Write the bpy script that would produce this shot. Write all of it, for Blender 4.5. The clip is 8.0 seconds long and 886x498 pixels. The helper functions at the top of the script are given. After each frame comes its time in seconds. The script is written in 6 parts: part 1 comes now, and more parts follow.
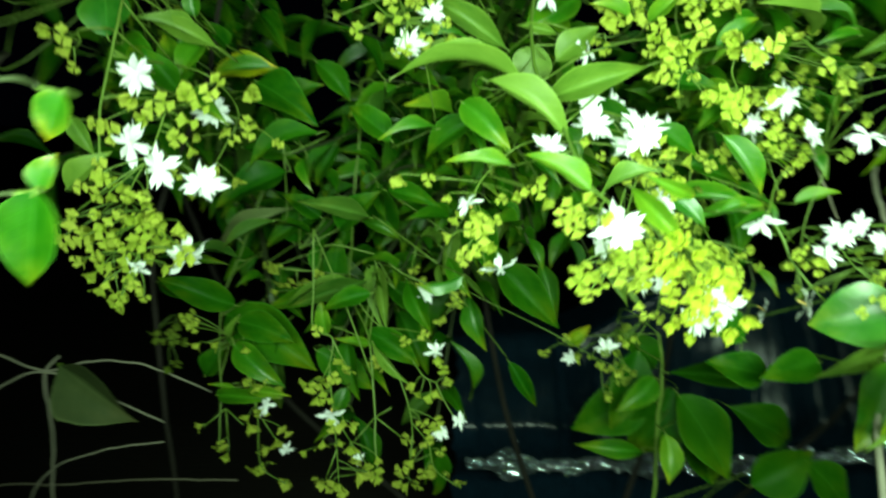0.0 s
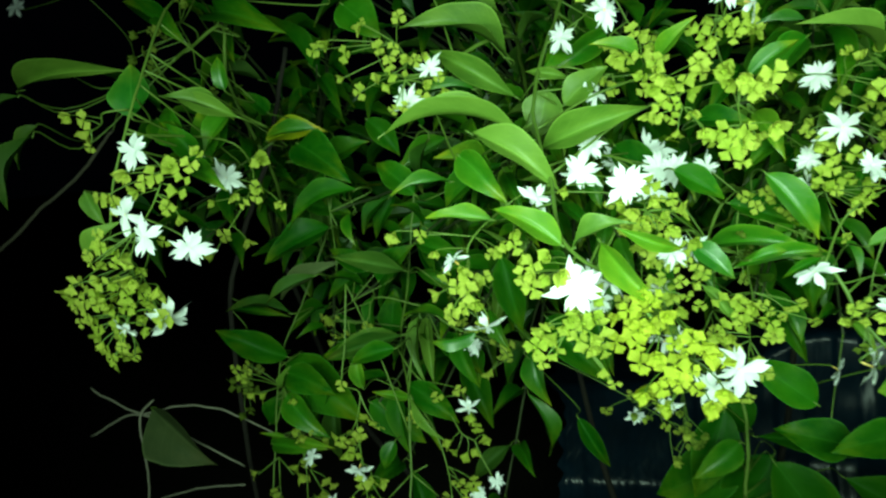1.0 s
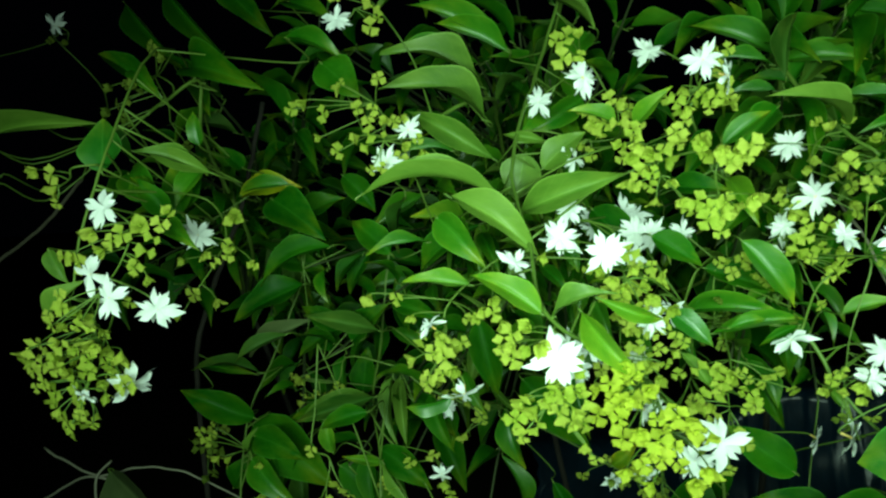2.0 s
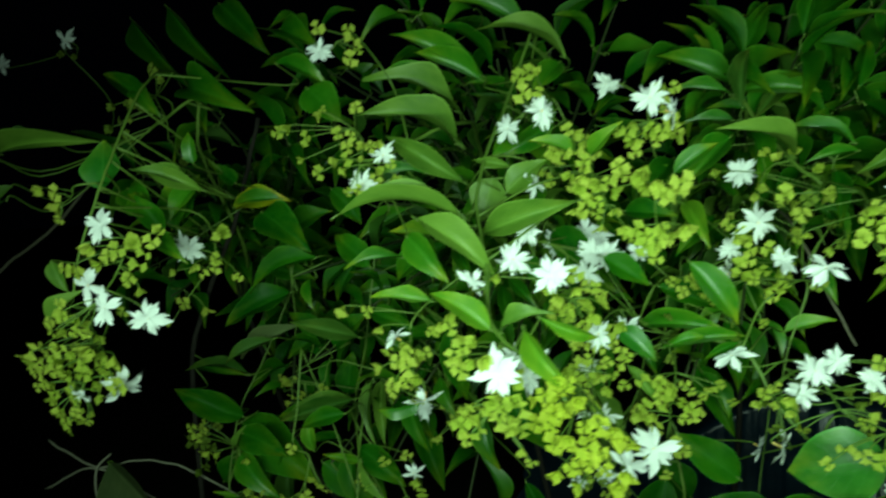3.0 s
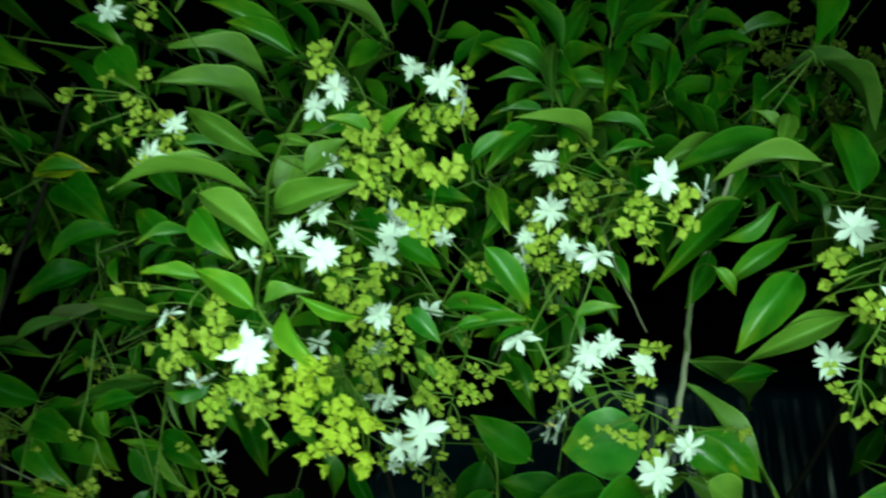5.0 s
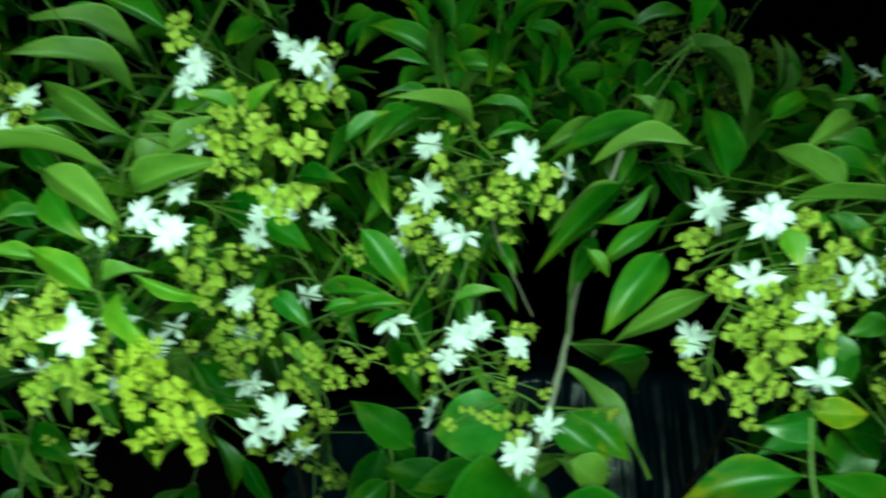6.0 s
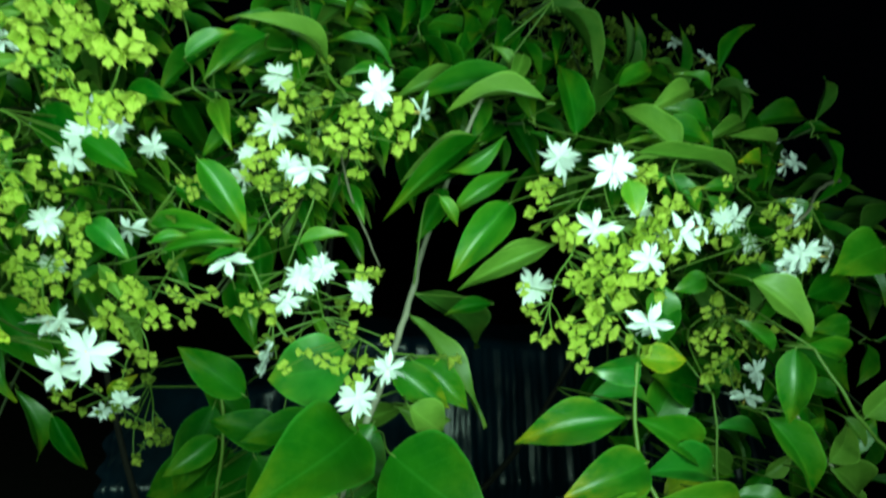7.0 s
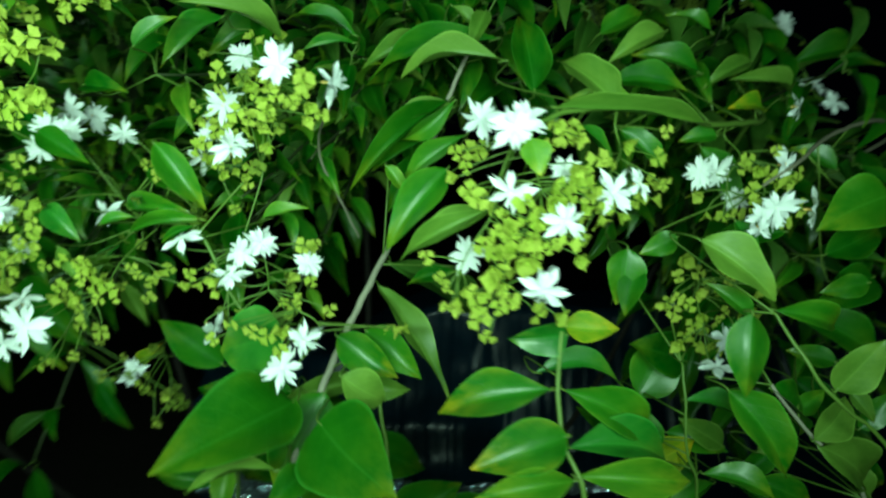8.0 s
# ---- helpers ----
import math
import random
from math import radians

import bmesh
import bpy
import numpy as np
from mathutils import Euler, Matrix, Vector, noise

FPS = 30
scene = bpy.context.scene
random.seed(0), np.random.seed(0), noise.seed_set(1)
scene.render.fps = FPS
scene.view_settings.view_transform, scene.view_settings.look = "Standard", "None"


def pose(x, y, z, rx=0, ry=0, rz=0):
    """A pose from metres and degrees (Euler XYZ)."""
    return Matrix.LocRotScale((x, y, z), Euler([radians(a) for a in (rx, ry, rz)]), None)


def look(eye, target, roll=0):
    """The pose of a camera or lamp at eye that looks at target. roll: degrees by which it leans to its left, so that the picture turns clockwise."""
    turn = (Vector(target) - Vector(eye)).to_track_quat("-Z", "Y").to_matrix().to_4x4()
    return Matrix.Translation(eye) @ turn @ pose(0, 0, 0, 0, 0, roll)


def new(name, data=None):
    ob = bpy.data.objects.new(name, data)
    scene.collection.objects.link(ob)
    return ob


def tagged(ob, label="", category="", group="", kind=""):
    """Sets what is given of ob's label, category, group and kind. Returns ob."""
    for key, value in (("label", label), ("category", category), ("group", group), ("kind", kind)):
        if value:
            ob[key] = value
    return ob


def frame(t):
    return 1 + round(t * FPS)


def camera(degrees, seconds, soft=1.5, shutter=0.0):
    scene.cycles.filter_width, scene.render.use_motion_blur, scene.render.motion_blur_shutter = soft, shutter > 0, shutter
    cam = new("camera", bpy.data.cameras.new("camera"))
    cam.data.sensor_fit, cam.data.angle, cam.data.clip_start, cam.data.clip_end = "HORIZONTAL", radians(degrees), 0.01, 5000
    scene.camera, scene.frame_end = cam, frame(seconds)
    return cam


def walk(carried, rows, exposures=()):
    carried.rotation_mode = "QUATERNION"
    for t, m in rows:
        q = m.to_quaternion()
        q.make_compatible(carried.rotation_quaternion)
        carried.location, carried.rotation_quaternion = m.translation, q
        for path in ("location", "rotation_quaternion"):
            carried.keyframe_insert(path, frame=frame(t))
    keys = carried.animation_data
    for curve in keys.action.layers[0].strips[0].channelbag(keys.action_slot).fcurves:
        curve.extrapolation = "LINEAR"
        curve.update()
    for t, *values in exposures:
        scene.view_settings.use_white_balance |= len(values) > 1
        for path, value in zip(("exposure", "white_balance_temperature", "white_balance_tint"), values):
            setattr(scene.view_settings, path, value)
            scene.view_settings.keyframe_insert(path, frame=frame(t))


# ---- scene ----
cam = camera(65.6, 8.0, soft=2.3, shutter=0.9)
PATH = [
    (0, (-0.0102, -0.0033, 1.3517), (0.0164, 1.9520, 0.9318), 0.10),
    (0.5, (0.1056, 0.0001, 1.3669), (-0.2359, 1.9361, 0.9987), -1.42),
    (1, (0.1275, 0.0274, 1.3595), (-0.3162, 1.9551, 1.0639), -3.50),
    (1.2, (0.1220, 0.0324, 1.3537), (-0.3313, 1.9641, 1.1025), -3.35),
    (1.5, (0.1072, 0.0420, 1.3675), (-0.2794, 1.9981, 1.2115), -3.35),
    (1.7, (0.1130, 0.0409, 1.3680), (-0.2518, 2.0012, 1.2121), -2.75),
    (2.8, (0.1502, 0.0072, 1.3860), (-0.2285, 1.9630, 1.2083), -1.56),
    (3, (0.1662, -0.0030, 1.3895), (-0.2198, 1.9527, 1.2268), -1.50),
    (3.5, (0.1931, -0.0045, 1.3923), (-0.1103, 1.9663, 1.2382), -0.53),
    (4, (0.2204, -0.0020, 1.3917), (-0.0077, 1.9785, 1.2314), -0.18),
    (4.2, (0.2285, -0.0008, 1.3895), (0.0326, 1.9830, 1.2281), 0.01),
    (5.3, (0.2727, 0.0256, 1.3758), (0.1982, 2.0139, 1.1727), 1.21),
    (5.5, (0.2823, 0.0295, 1.3716), (0.2315, 2.0187, 1.1701), 1.23),
    (6, (0.3275, 0.0277, 1.3693), (0.3732, 2.0165, 1.1633), 1.38),
    (6.5, (0.3422, 0.0337, 1.3626), (0.5793, 2.0079, 1.1475), 3.81),
    (6.9, (0.3352, 0.0397, 1.3508), (0.8003, 1.9723, 1.1297), 5.50),
    (7, (0.3360, 0.0472, 1.3401), (0.8061, 1.9743, 1.0846), 5.88),
    (7.5, (0.3752, 0.0492, 1.3437), (0.7945, 1.9832, 1.0541), 4.30),
    (8, (0.4978, 0.0350, 1.3515), (0.5876, 1.9971, 0.9746), 2.04),
]
walk(cam, [(t, look(eye, target, roll)) for t, eye, target, roll in PATH],
     exposures=[(0, 0.75, 6650, 10), (0.5, 0.3, 6400, 9), (1.5, 0.22, 6250, 8), (3.0, -0.33, 6250, 7), (4.2, -0.36, 6150, 6), (5.5, -0.24, 6050, 3), (6.5, -0.02, 5850, 1), (7.2, 0.12, 5850, 3), (8.0, 0.12, 5850, 3)])

# ---- night: a faint sky, and the hand lamp that is carried beside the lens ----
night = bpy.data.worlds.new("night")
night.use_nodes = True
night.node_tree.nodes["Background"].inputs[0].default_value = (0.25, 0.4, 0.7, 1)
night.node_tree.nodes["Background"].inputs[1].default_value = 0.0006
scene.world = night
lamp = bpy.data.lights.new("hand_lamp", "AREA")
lamp.shape, lamp.size, lamp.size_y, lamp.energy, lamp.color = "RECTANGLE", 1.0, 0.07, 4.0, (0.665, 1.0, 0.70)
lamp.spread = radians(100)
new("hand_lamp", lamp).matrix_world = look((0.27, -0.03, 1.375), (0.28, 0.55, 1.32))

FRONT = Vector((0.0, -1.0, 0.55)).normalized()
FLAT = Vector((0.0, -0.62, 0.9)).normalized()
UP = Vector((0, 0, 1))


# ---- materials ----
def material(name, rough=0.5, spec=0.5):
    m = bpy.data.materials.new(name)
    m.use_nodes = True
    p = m.node_tree.nodes["Principled BSDF"]
    p.inputs["Roughness"].default_value, p.inputs["Specular IOR Level"].default_value = rough, spec
    return m, m.node_tree.nodes, m.node_tree.links, p


def node(nodes, kind, **values):
    n = nodes.new(kind)
    for key, value in values.items():
        n.inputs[key].default_value = value
    return n


def maths(nodes, links, op, a, b=None):
    n = nodes.new("ShaderNodeMath")
    n.operation = op
    for k, v in enumerate((a, b)):
        if v is None:
            continue
        if isinstance(v, (int, float)):
            n.inputs[k].default_value = v
        else:
            links.new(v, n.inputs[k])
    return n.outputs[0]


def mix(nodes, links, factor, a, b):
    n = nodes.new("ShaderNodeMix")
    n.data_type = "RGBA"
    for socket, v in ((n.inputs["Factor"], factor), (n.inputs["A"], a), (n.inputs["B"], b)):
        if isinstance(v, (int, float)):
            socket.default_value = v
        elif isinstance(v, tuple):
            socket.default_value = (*v, 1)
        else:
            links.new(v, socket)
    return n.outputs["Result"]


def thin(m, color, amount):
    """Lets part of the light through, as a thin blade does."""
    ns, ln = m.node_tree.nodes, m.node_tree.links
    glow, blend = ns.new("ShaderNodeBsdfTranslucent"), ns.new("ShaderNodeMixShader")
    ln.new(color, glow.inputs["Color"])
    blend.inputs[0].default_value = amount
    ln.new(ns["Principled BSDF"].outputs[0], blend.inputs[1])
    ln.new(glow.outputs[0], blend.inputs[2])
    ln.new(blend.outputs[0], ns["Material Output"].inputs["Surface"])


def leaf_material(name, low, high, edge, edge_amount, rough, spec=0.3, coat=0.0):
    """Leaf blade: two greens that vary from leaf to leaf, pale veins, blotches, a yellowing margin and a waxy skin."""
    m, ns, ln, p = material(name, rough, spec)
    p.inputs["Coat Weight"].default_value, p.inputs["Coat Roughness"].default_value = coat, 0.28
    uv = ns.new("ShaderNodeUVMap")
    sep = ns.new("ShaderNodeSeparateXYZ")
    ln.new(uv.outputs[0], sep.inputs[0])
    across = maths(ns, ln, "ABSOLUTE", maths(ns, ln, "SUBTRACT", sep.outputs[0], 0.5))
    along = sep.outputs[1]
    info = ns.new("ShaderNodeObjectInfo")
    obj = ns.new("ShaderNodeTexCoord")
    shift = maths(ns, ln, "MULTIPLY", info.outputs["Random"], 37.0)
    cloud = node(ns, "ShaderNodeTexNoise", Scale=3.5, Detail=5.0, Roughness=0.6)
    cloud.noise_dimensions = "4D"
    ln.new(obj.outputs["Object"], cloud.inputs["Vector"])
    ln.new(shift, cloud.inputs["W"])
    grain = node(ns, "ShaderNodeTexNoise", Scale=42.0, Detail=3.0)
    ln.new(obj.outputs["Object"], grain.inputs["Vector"])
    tone = maths(ns, ln, "ADD", maths(ns, ln, "SUBTRACT", maths(ns, ln, "MULTIPLY", cloud.outputs["Fac"], 1.5), 0.55), maths(ns, ln, "MULTIPLY", info.outputs["Random"], 0.65))
    base = mix(ns, ln, tone, low, high)
    # side veins run forward from the midrib
    slant = maths(ns, ln, "SUBTRACT", along, maths(ns, ln, "MULTIPLY", across, 0.55))
    wave = maths(ns, ln, "ABSOLUTE", maths(ns, ln, "SINE", maths(ns, ln, "MULTIPLY", slant, 24.0)))
    vein = maths(ns, ln, "SUBTRACT", 1.0, maths(ns, ln, "MINIMUM", maths(ns, ln, "MULTIPLY", wave, 5.0), 1.0))
    rib = maths(ns, ln, "SUBTRACT", 1.0, maths(ns, ln, "MINIMUM", maths(ns, ln, "MULTIPLY", across, 30.0), 1.0))
    lines = maths(ns, ln, "MAXIMUM", maths(ns, ln, "MULTIPLY", vein, 0.10), maths(ns, ln, "MULTIPLY", rib, 0.26))
    pale = tuple(min(1.0, 1.7 * v + 0.02) for v in high)
    base = mix(ns, ln, lines, base, pale)
    # the tip and parts of the margin yellow, more on some leaves than on others
    reach = maths(ns, ln, "MAXIMUM", maths(ns, ln, "MULTIPLY", across, 1.45), along)
    patch = maths(ns, ln, "MAXIMUM", maths(ns, ln, "MULTIPLY", maths(ns, ln, "SUBTRACT", cloud.outputs["Fac"], 0.38), 4.0), 0.0)
    rim = maths(ns, ln, "MULTIPLY", maths(ns, ln, "POWER", reach, 4.0), edge_amount)
    base = mix(ns, ln, maths(ns, ln, "MINIMUM", maths(ns, ln, "MULTIPLY", rim, patch), 1.0), base, edge)
    # a thin pale margin
    margin = maths(ns, ln, "MINIMUM", maths(ns, ln, "MAXIMUM", maths(ns, ln, "MULTIPLY", maths(ns, ln, "SUBTRACT", across, 0.455), 16.0), 0.0), 0.5)
    base = mix(ns, ln, margin, base, pale)
    ln.new(base, p.inputs["Base Color"])
    thin(m, base, 0.14)
    rough_mix = maths(ns, ln, "ADD", rough - 0.1, maths(ns, ln, "MULTIPLY", cloud.outputs["Fac"], 0.22))
    ln.new(rough_mix, p.inputs["Roughness"])
    bump = node(ns, "ShaderNodeBump", Strength=0.45, Distance=0.002)
    ln.new(maths(ns, ln, "SUBTRACT", maths(ns, ln, "MULTIPLY", grain.outputs["Fac"], 0.35), lines), bump.inputs["Height"])
    ln.new(bump.outputs[0], p.inputs["Normal"])
    return m


LEAF = {
    "pale": leaf_material("leaf_pale_green", (0.070, 0.175, 0.013), (0.165, 0.30, 0.034), (0.28, 0.36, 0.03), 0.4, 0.5, 0.35, 0.15),
    "mid": leaf_material("leaf_mid_green", (0.014, 0.135, 0.002), (0.055, 0.225, 0.005), (0.34, 0.38, 0.010), 0.9, 0.40, 0.4, 0.45),
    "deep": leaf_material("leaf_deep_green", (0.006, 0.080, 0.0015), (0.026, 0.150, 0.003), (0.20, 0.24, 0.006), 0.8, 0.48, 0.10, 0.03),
    "lime": leaf_material("leaf_young_lime", (0.052, 0.20, 0.005), (0.140, 0.31, 0.012), (0.46, 0.48, 0.015), 1.0, 0.42, 0.35, 0.25),
    "gold": leaf_material("leaf_yellowing", (0.07, 0.24, 0.004), (0.32, 0.36, 0.006), (0.66, 0.44, 0.008), 1.3, 0.45),
    "tipped": leaf_material("leaf_green_gold_tip", (0.010, 0.110, 0.002), (0.040, 0.200, 0.006), (0.55, 0.42, 0.008), 1.2, 0.40, 0.4, 0.6),
    "gloss": leaf_material("leaf_glossy_green", (0.010, 0.130, 0.006), (0.040, 0.220, 0.016), (0.30, 0.38, 0.012), 0.8, 0.36, 0.5, 0.9),
    "dull": leaf_material("leaf_olive", (0.022, 0.085, 0.006), (0.060, 0.145, 0.016), (0.2, 0.22, 0.02), 0.6, 0.55, 0.2),
    "dry": leaf_material("leaf_dull_brown", (0.06, 0.105, 0.03), (0.12, 0.17, 0.055), (0.2, 0.12, 0.05), 0.5, 0.7),
}


def plain_material(name, low, high, scale, rough, bump=0.0, spec=0.5):
    m, ns, ln, p = material(name, rough, spec)
    obj, info = ns.new("ShaderNodeTexCoord"), ns.new("ShaderNodeObjectInfo")
    big = node(ns, "ShaderNodeTexNoise", Scale=scale, Detail=6.0, Roughness=0.65)
    fine = node(ns, "ShaderNodeTexNoise", Scale=scale * 9, Detail=3.0)
    for n in (big, fine):
        ln.new(obj.outputs["Object"], n.inputs["Vector"])
    tone = maths(ns, ln, "ADD", maths(ns, ln, "MULTIPLY", big.outputs["Fac"], 0.6), maths(ns, ln, "MULTIPLY", info.outputs["Random"], 0.4))
    tone = maths(ns, ln, "ADD", tone, maths(ns, ln, "MULTIPLY", maths(ns, ln, "SUBTRACT", fine.outputs["Fac"], 0.5), 0.5))
    ln.new(mix(ns, ln, tone, low, high), p.inputs["Base Color"])
    if bump:
        b = node(ns, "ShaderNodeBump", Strength=0.6, Distance=bump)
        ln.new(fine.outputs["Fac"], b.inputs["Height"])
        ln.new(b.outputs[0], p.inputs["Normal"])
    return m


def bract_material(name, foot, low, high, rough):
    """Bract: green at its foot, yellower outwards, ribbed along its length, and lighter or duller from head to head."""
    m, ns, ln, p = material(name, rough, 0.25)
    uv, sep = ns.new("ShaderNodeUVMap"), ns.new("ShaderNodeSeparateXYZ")
    ln.new(uv.outputs[0], sep.inputs[0])
    obj, info = ns.new("ShaderNodeTexCoord"), ns.new("ShaderNodeObjectInfo")
    cloud = node(ns, "ShaderNodeTexNoise", Scale=2.6, Detail=5.0, Roughness=0.65)
    cloud.noise_dimensions = "4D"
    ln.new(obj.outputs["Object"], cloud.inputs["Vector"])
    ln.new(maths(ns, ln, "MULTIPLY", info.outputs["Random"], 23.0), cloud.inputs["W"])
    tone = maths(ns, ln, "ADD", maths(ns, ln, "SUBTRACT", maths(ns, ln, "MULTIPLY", cloud.outputs["Fac"], 1.3), 0.45), maths(ns, ln, "MULTIPLY", info.outputs["Random"], 0.75))
    base = mix(ns, ln, maths(ns, ln, "MINIMUM", maths(ns, ln, "MAXIMUM", tone, 0.0), 1.0), low, high)
    reach = maths(ns, ln, "MINIMUM", maths(ns, ln, "MULTIPLY", sep.outputs[1], 3.0), 1.0)
    base = mix(ns, ln, reach, foot, base)
    ribs = maths(ns, ln, "ABSOLUTE", maths(ns, ln, "SINE", maths(ns, ln, "MULTIPLY", sep.outputs[0], 15.7)))
    base = mix(ns, ln, maths(ns, ln, "MULTIPLY", maths(ns, ln, "POWER", ribs, 6.0), 0.14), base, foot)
    ln.new(base, p.inputs["Base Color"])
    bump = node(ns, "ShaderNodeBump", Strength=0.7, Distance=0.0012)
    ln.new(maths(ns, ln, "SUBTRACT", cloud.outputs["Fac"], maths(ns, ln, "MULTIPLY", ribs, 0.4)), bump.inputs["Height"])
    ln.new(bump.outputs[0], p.inputs["Normal"])
    thin(m, base, 0.5)
    return m


BRACT = bract_material("bract_lime_green", (0.43, 0.60, 0.055), (0.47, 0.63, 0.06), (0.73, 0.82, 0.125), 0.55)
BRACT_YOUNG = bract_material("bract_yellow_lime", (0.52, 0.66, 0.05), (0.60, 0.73, 0.055), (0.80, 0.87, 0.09), 0.55)
# the lime bract darkened: shade put into the colour for the dim sprays
BRACT_SHADE = bract_material("bract_shade_green", (0.11, 0.21, 0.02), (0.16, 0.27, 0.025), (0.33, 0.44, 0.055), 0.6)
PETAL = plain_material("petal_white", (0.74, 0.79, 0.78), (0.86, 0.90, 0.89), 2.0, 0.55, 0.0004, 0.25)
THROAT = plain_material("throat_orange", (0.80, 0.46, 0.08), (0.9, 0.68, 0.22), 3.0, 0.5)
GREEN_STEM = plain_material("stem_green", (0.07, 0.15, 0.015), (0.17, 0.28, 0.04), 30.0, 0.5, 0.0008)
GREY_STEM = plain_material("stem_grey_brown", (0.11, 0.10, 0.07), (0.24, 0.22, 0.15), 25.0, 0.75, 0.0015)
# the green stem darkened, shade in its colour, mostly for inner branches
SHADE_STEM = plain_material("stem_shade_green", (0.022, 0.040, 0.010), (0.060, 0.085, 0.024), 25.0, 0.7, 0.0010)
PALE_STEM = plain_material("stem_pale_grey", (0.26, 0.25, 0.18), (0.45, 0.43, 0.33), 25.0, 0.75, 0.0015)
# near black, so limbs the lamp reaches still sink into the shade
BARK = plain_material("bark_shade_dark", (0.010, 0.009, 0.007), (0.030, 0.025, 0.018), 18.0, 0.85, 0.004)
SOIL = plain_material("soil_dark", (0.018, 0.015, 0.012), (0.05, 0.042, 0.032), 5.0, 0.95, 0.01)
TARP = plain_material("tarpaulin_blue", (0.001, 0.004, 0.008), (0.008, 0.032, 0.060), 5.0, 0.30, 0.0, 0.5)
TARP.node_tree.nodes["Principled BSDF"].inputs["Coat Weight"].default_value = 0.12
TARP.node_tree.nodes["Principled BSDF"].inputs["Coat Roughness"].default_value = 0.2
WALL = plain_material("wall_weathered", (0.06, 0.06, 0.055), (0.13, 0.13, 0.12), 3.0, 0.9, 0.006)


# ---- shapes ----
def mesh_of(name, verts, faces, mat, uvs=None, smooth=True):
    me = bpy.data.meshes.new(name)
    me.from_pydata([tuple(v) for v in verts], [], faces)
    me.materials.append(mat)
    if uvs:
        layer = me.uv_layers.new(name="UVMap")
        for loop in me.loops:
            layer.data[loop.index].uv = uvs[loop.vertex_index]
    if smooth:
        me.shade_smooth()
    me.update()
    return me


def sheet(rows, cols, place):
    """A grid of places place(s, u), with s along and u across, each 0 to 1."""
    verts, uvs, faces = [], [], []
    for i in range(rows + 1):
        for j in range(cols + 1):
            s, u = i / rows, j / cols
            verts.append(place(s, u))
            uvs.append((u, s))
    for i in range(rows):
        for j in range(cols):
            a = i * (cols + 1) + j
            faces.append((a, a + 1, a + cols + 2, a + cols + 1))
    return verts, uvs, faces


def curve_points(points, steps=5):
    """A smooth line through the points."""
    pts = [Vector(p) for p in points]
    if len(pts) < 3:
        return pts
    ends = [2 * pts[0] - pts[1], *pts, 2 * pts[-1] - pts[-2]]
    out = []
    for a, b, c, d in zip(ends, ends[1:], ends[2:], ends[3:]):
        # tangents by the root of each stretch, so that short stretches beside long ones do not loop
        u, v, w = (max(1e-4, (q - p).length) ** 0.5 for p, q in ((a, b), (b, c), (c, d)))
        m1 = v * ((b - a) / u - (c - a) / (u + v) + (c - b) / v)
        m2 = v * ((c - b) / v - (d - b) / (v + w) + (d - c) / w)
        for k in range(steps):
            t = k / steps
            out.append((2 * t**3 - 3 * t * t + 1) * b + (t**3 - 2 * t * t + t) * m1 + (3 * t * t - 2 * t**3) * c + (t**3 - t * t) * m2)
    return out + [pts[-1]]


class Tubes:
    """Round stems of changing thickness, gathered into one mesh."""

    def __init__(self):
        self.verts, self.faces, self.slots = [], [], []

    def add(self, line, thick, thin, sides=6, knots=0.0, slot=0):
        first = len(self.verts)
        self.slots += [slot] * ((len(line) - 1) * sides + 2)
        for i, p in enumerate(line):
            ahead = (line[min(i + 1, len(line) - 1)] - line[max(i - 1, 0)]).normalized()
            side = ahead.cross(Vector((0.31, 0.2, 0.93))).normalized()
            other = ahead.cross(side)
            r = thick + (thin - thick) * i / max(1, len(line) - 1)
            if knots:
                r *= 1 + knots * (0.5 * math.sin(i * 2.1) + (0.9 if i % 5 == 3 else 0))
            for k in range(sides):
                a = 2 * math.pi * k / sides
                self.verts.append(p + r * (math.cos(a) * side + math.sin(a) * other))
        for i in range(len(line) - 1):
            for k in range(sides):
                a, b = first + i * sides + k, first + i * sides + (k + 1) % sides
                self.faces.append((a, b, b + sides, a + sides))
        self.faces.append(tuple(first + k for k in range(sides))[::-1])
        self.faces.append(tuple(len(self.verts) - sides + k for k in range(sides)))

    def mesh(self, name, mat):
        me = mesh_of(name, self.verts, self.faces, mat)
        me.materials.append(GREEN_STEM)  # slot 1: leaf stalks
        me.polygons.foreach_set("material_index", self.slots)
        return me


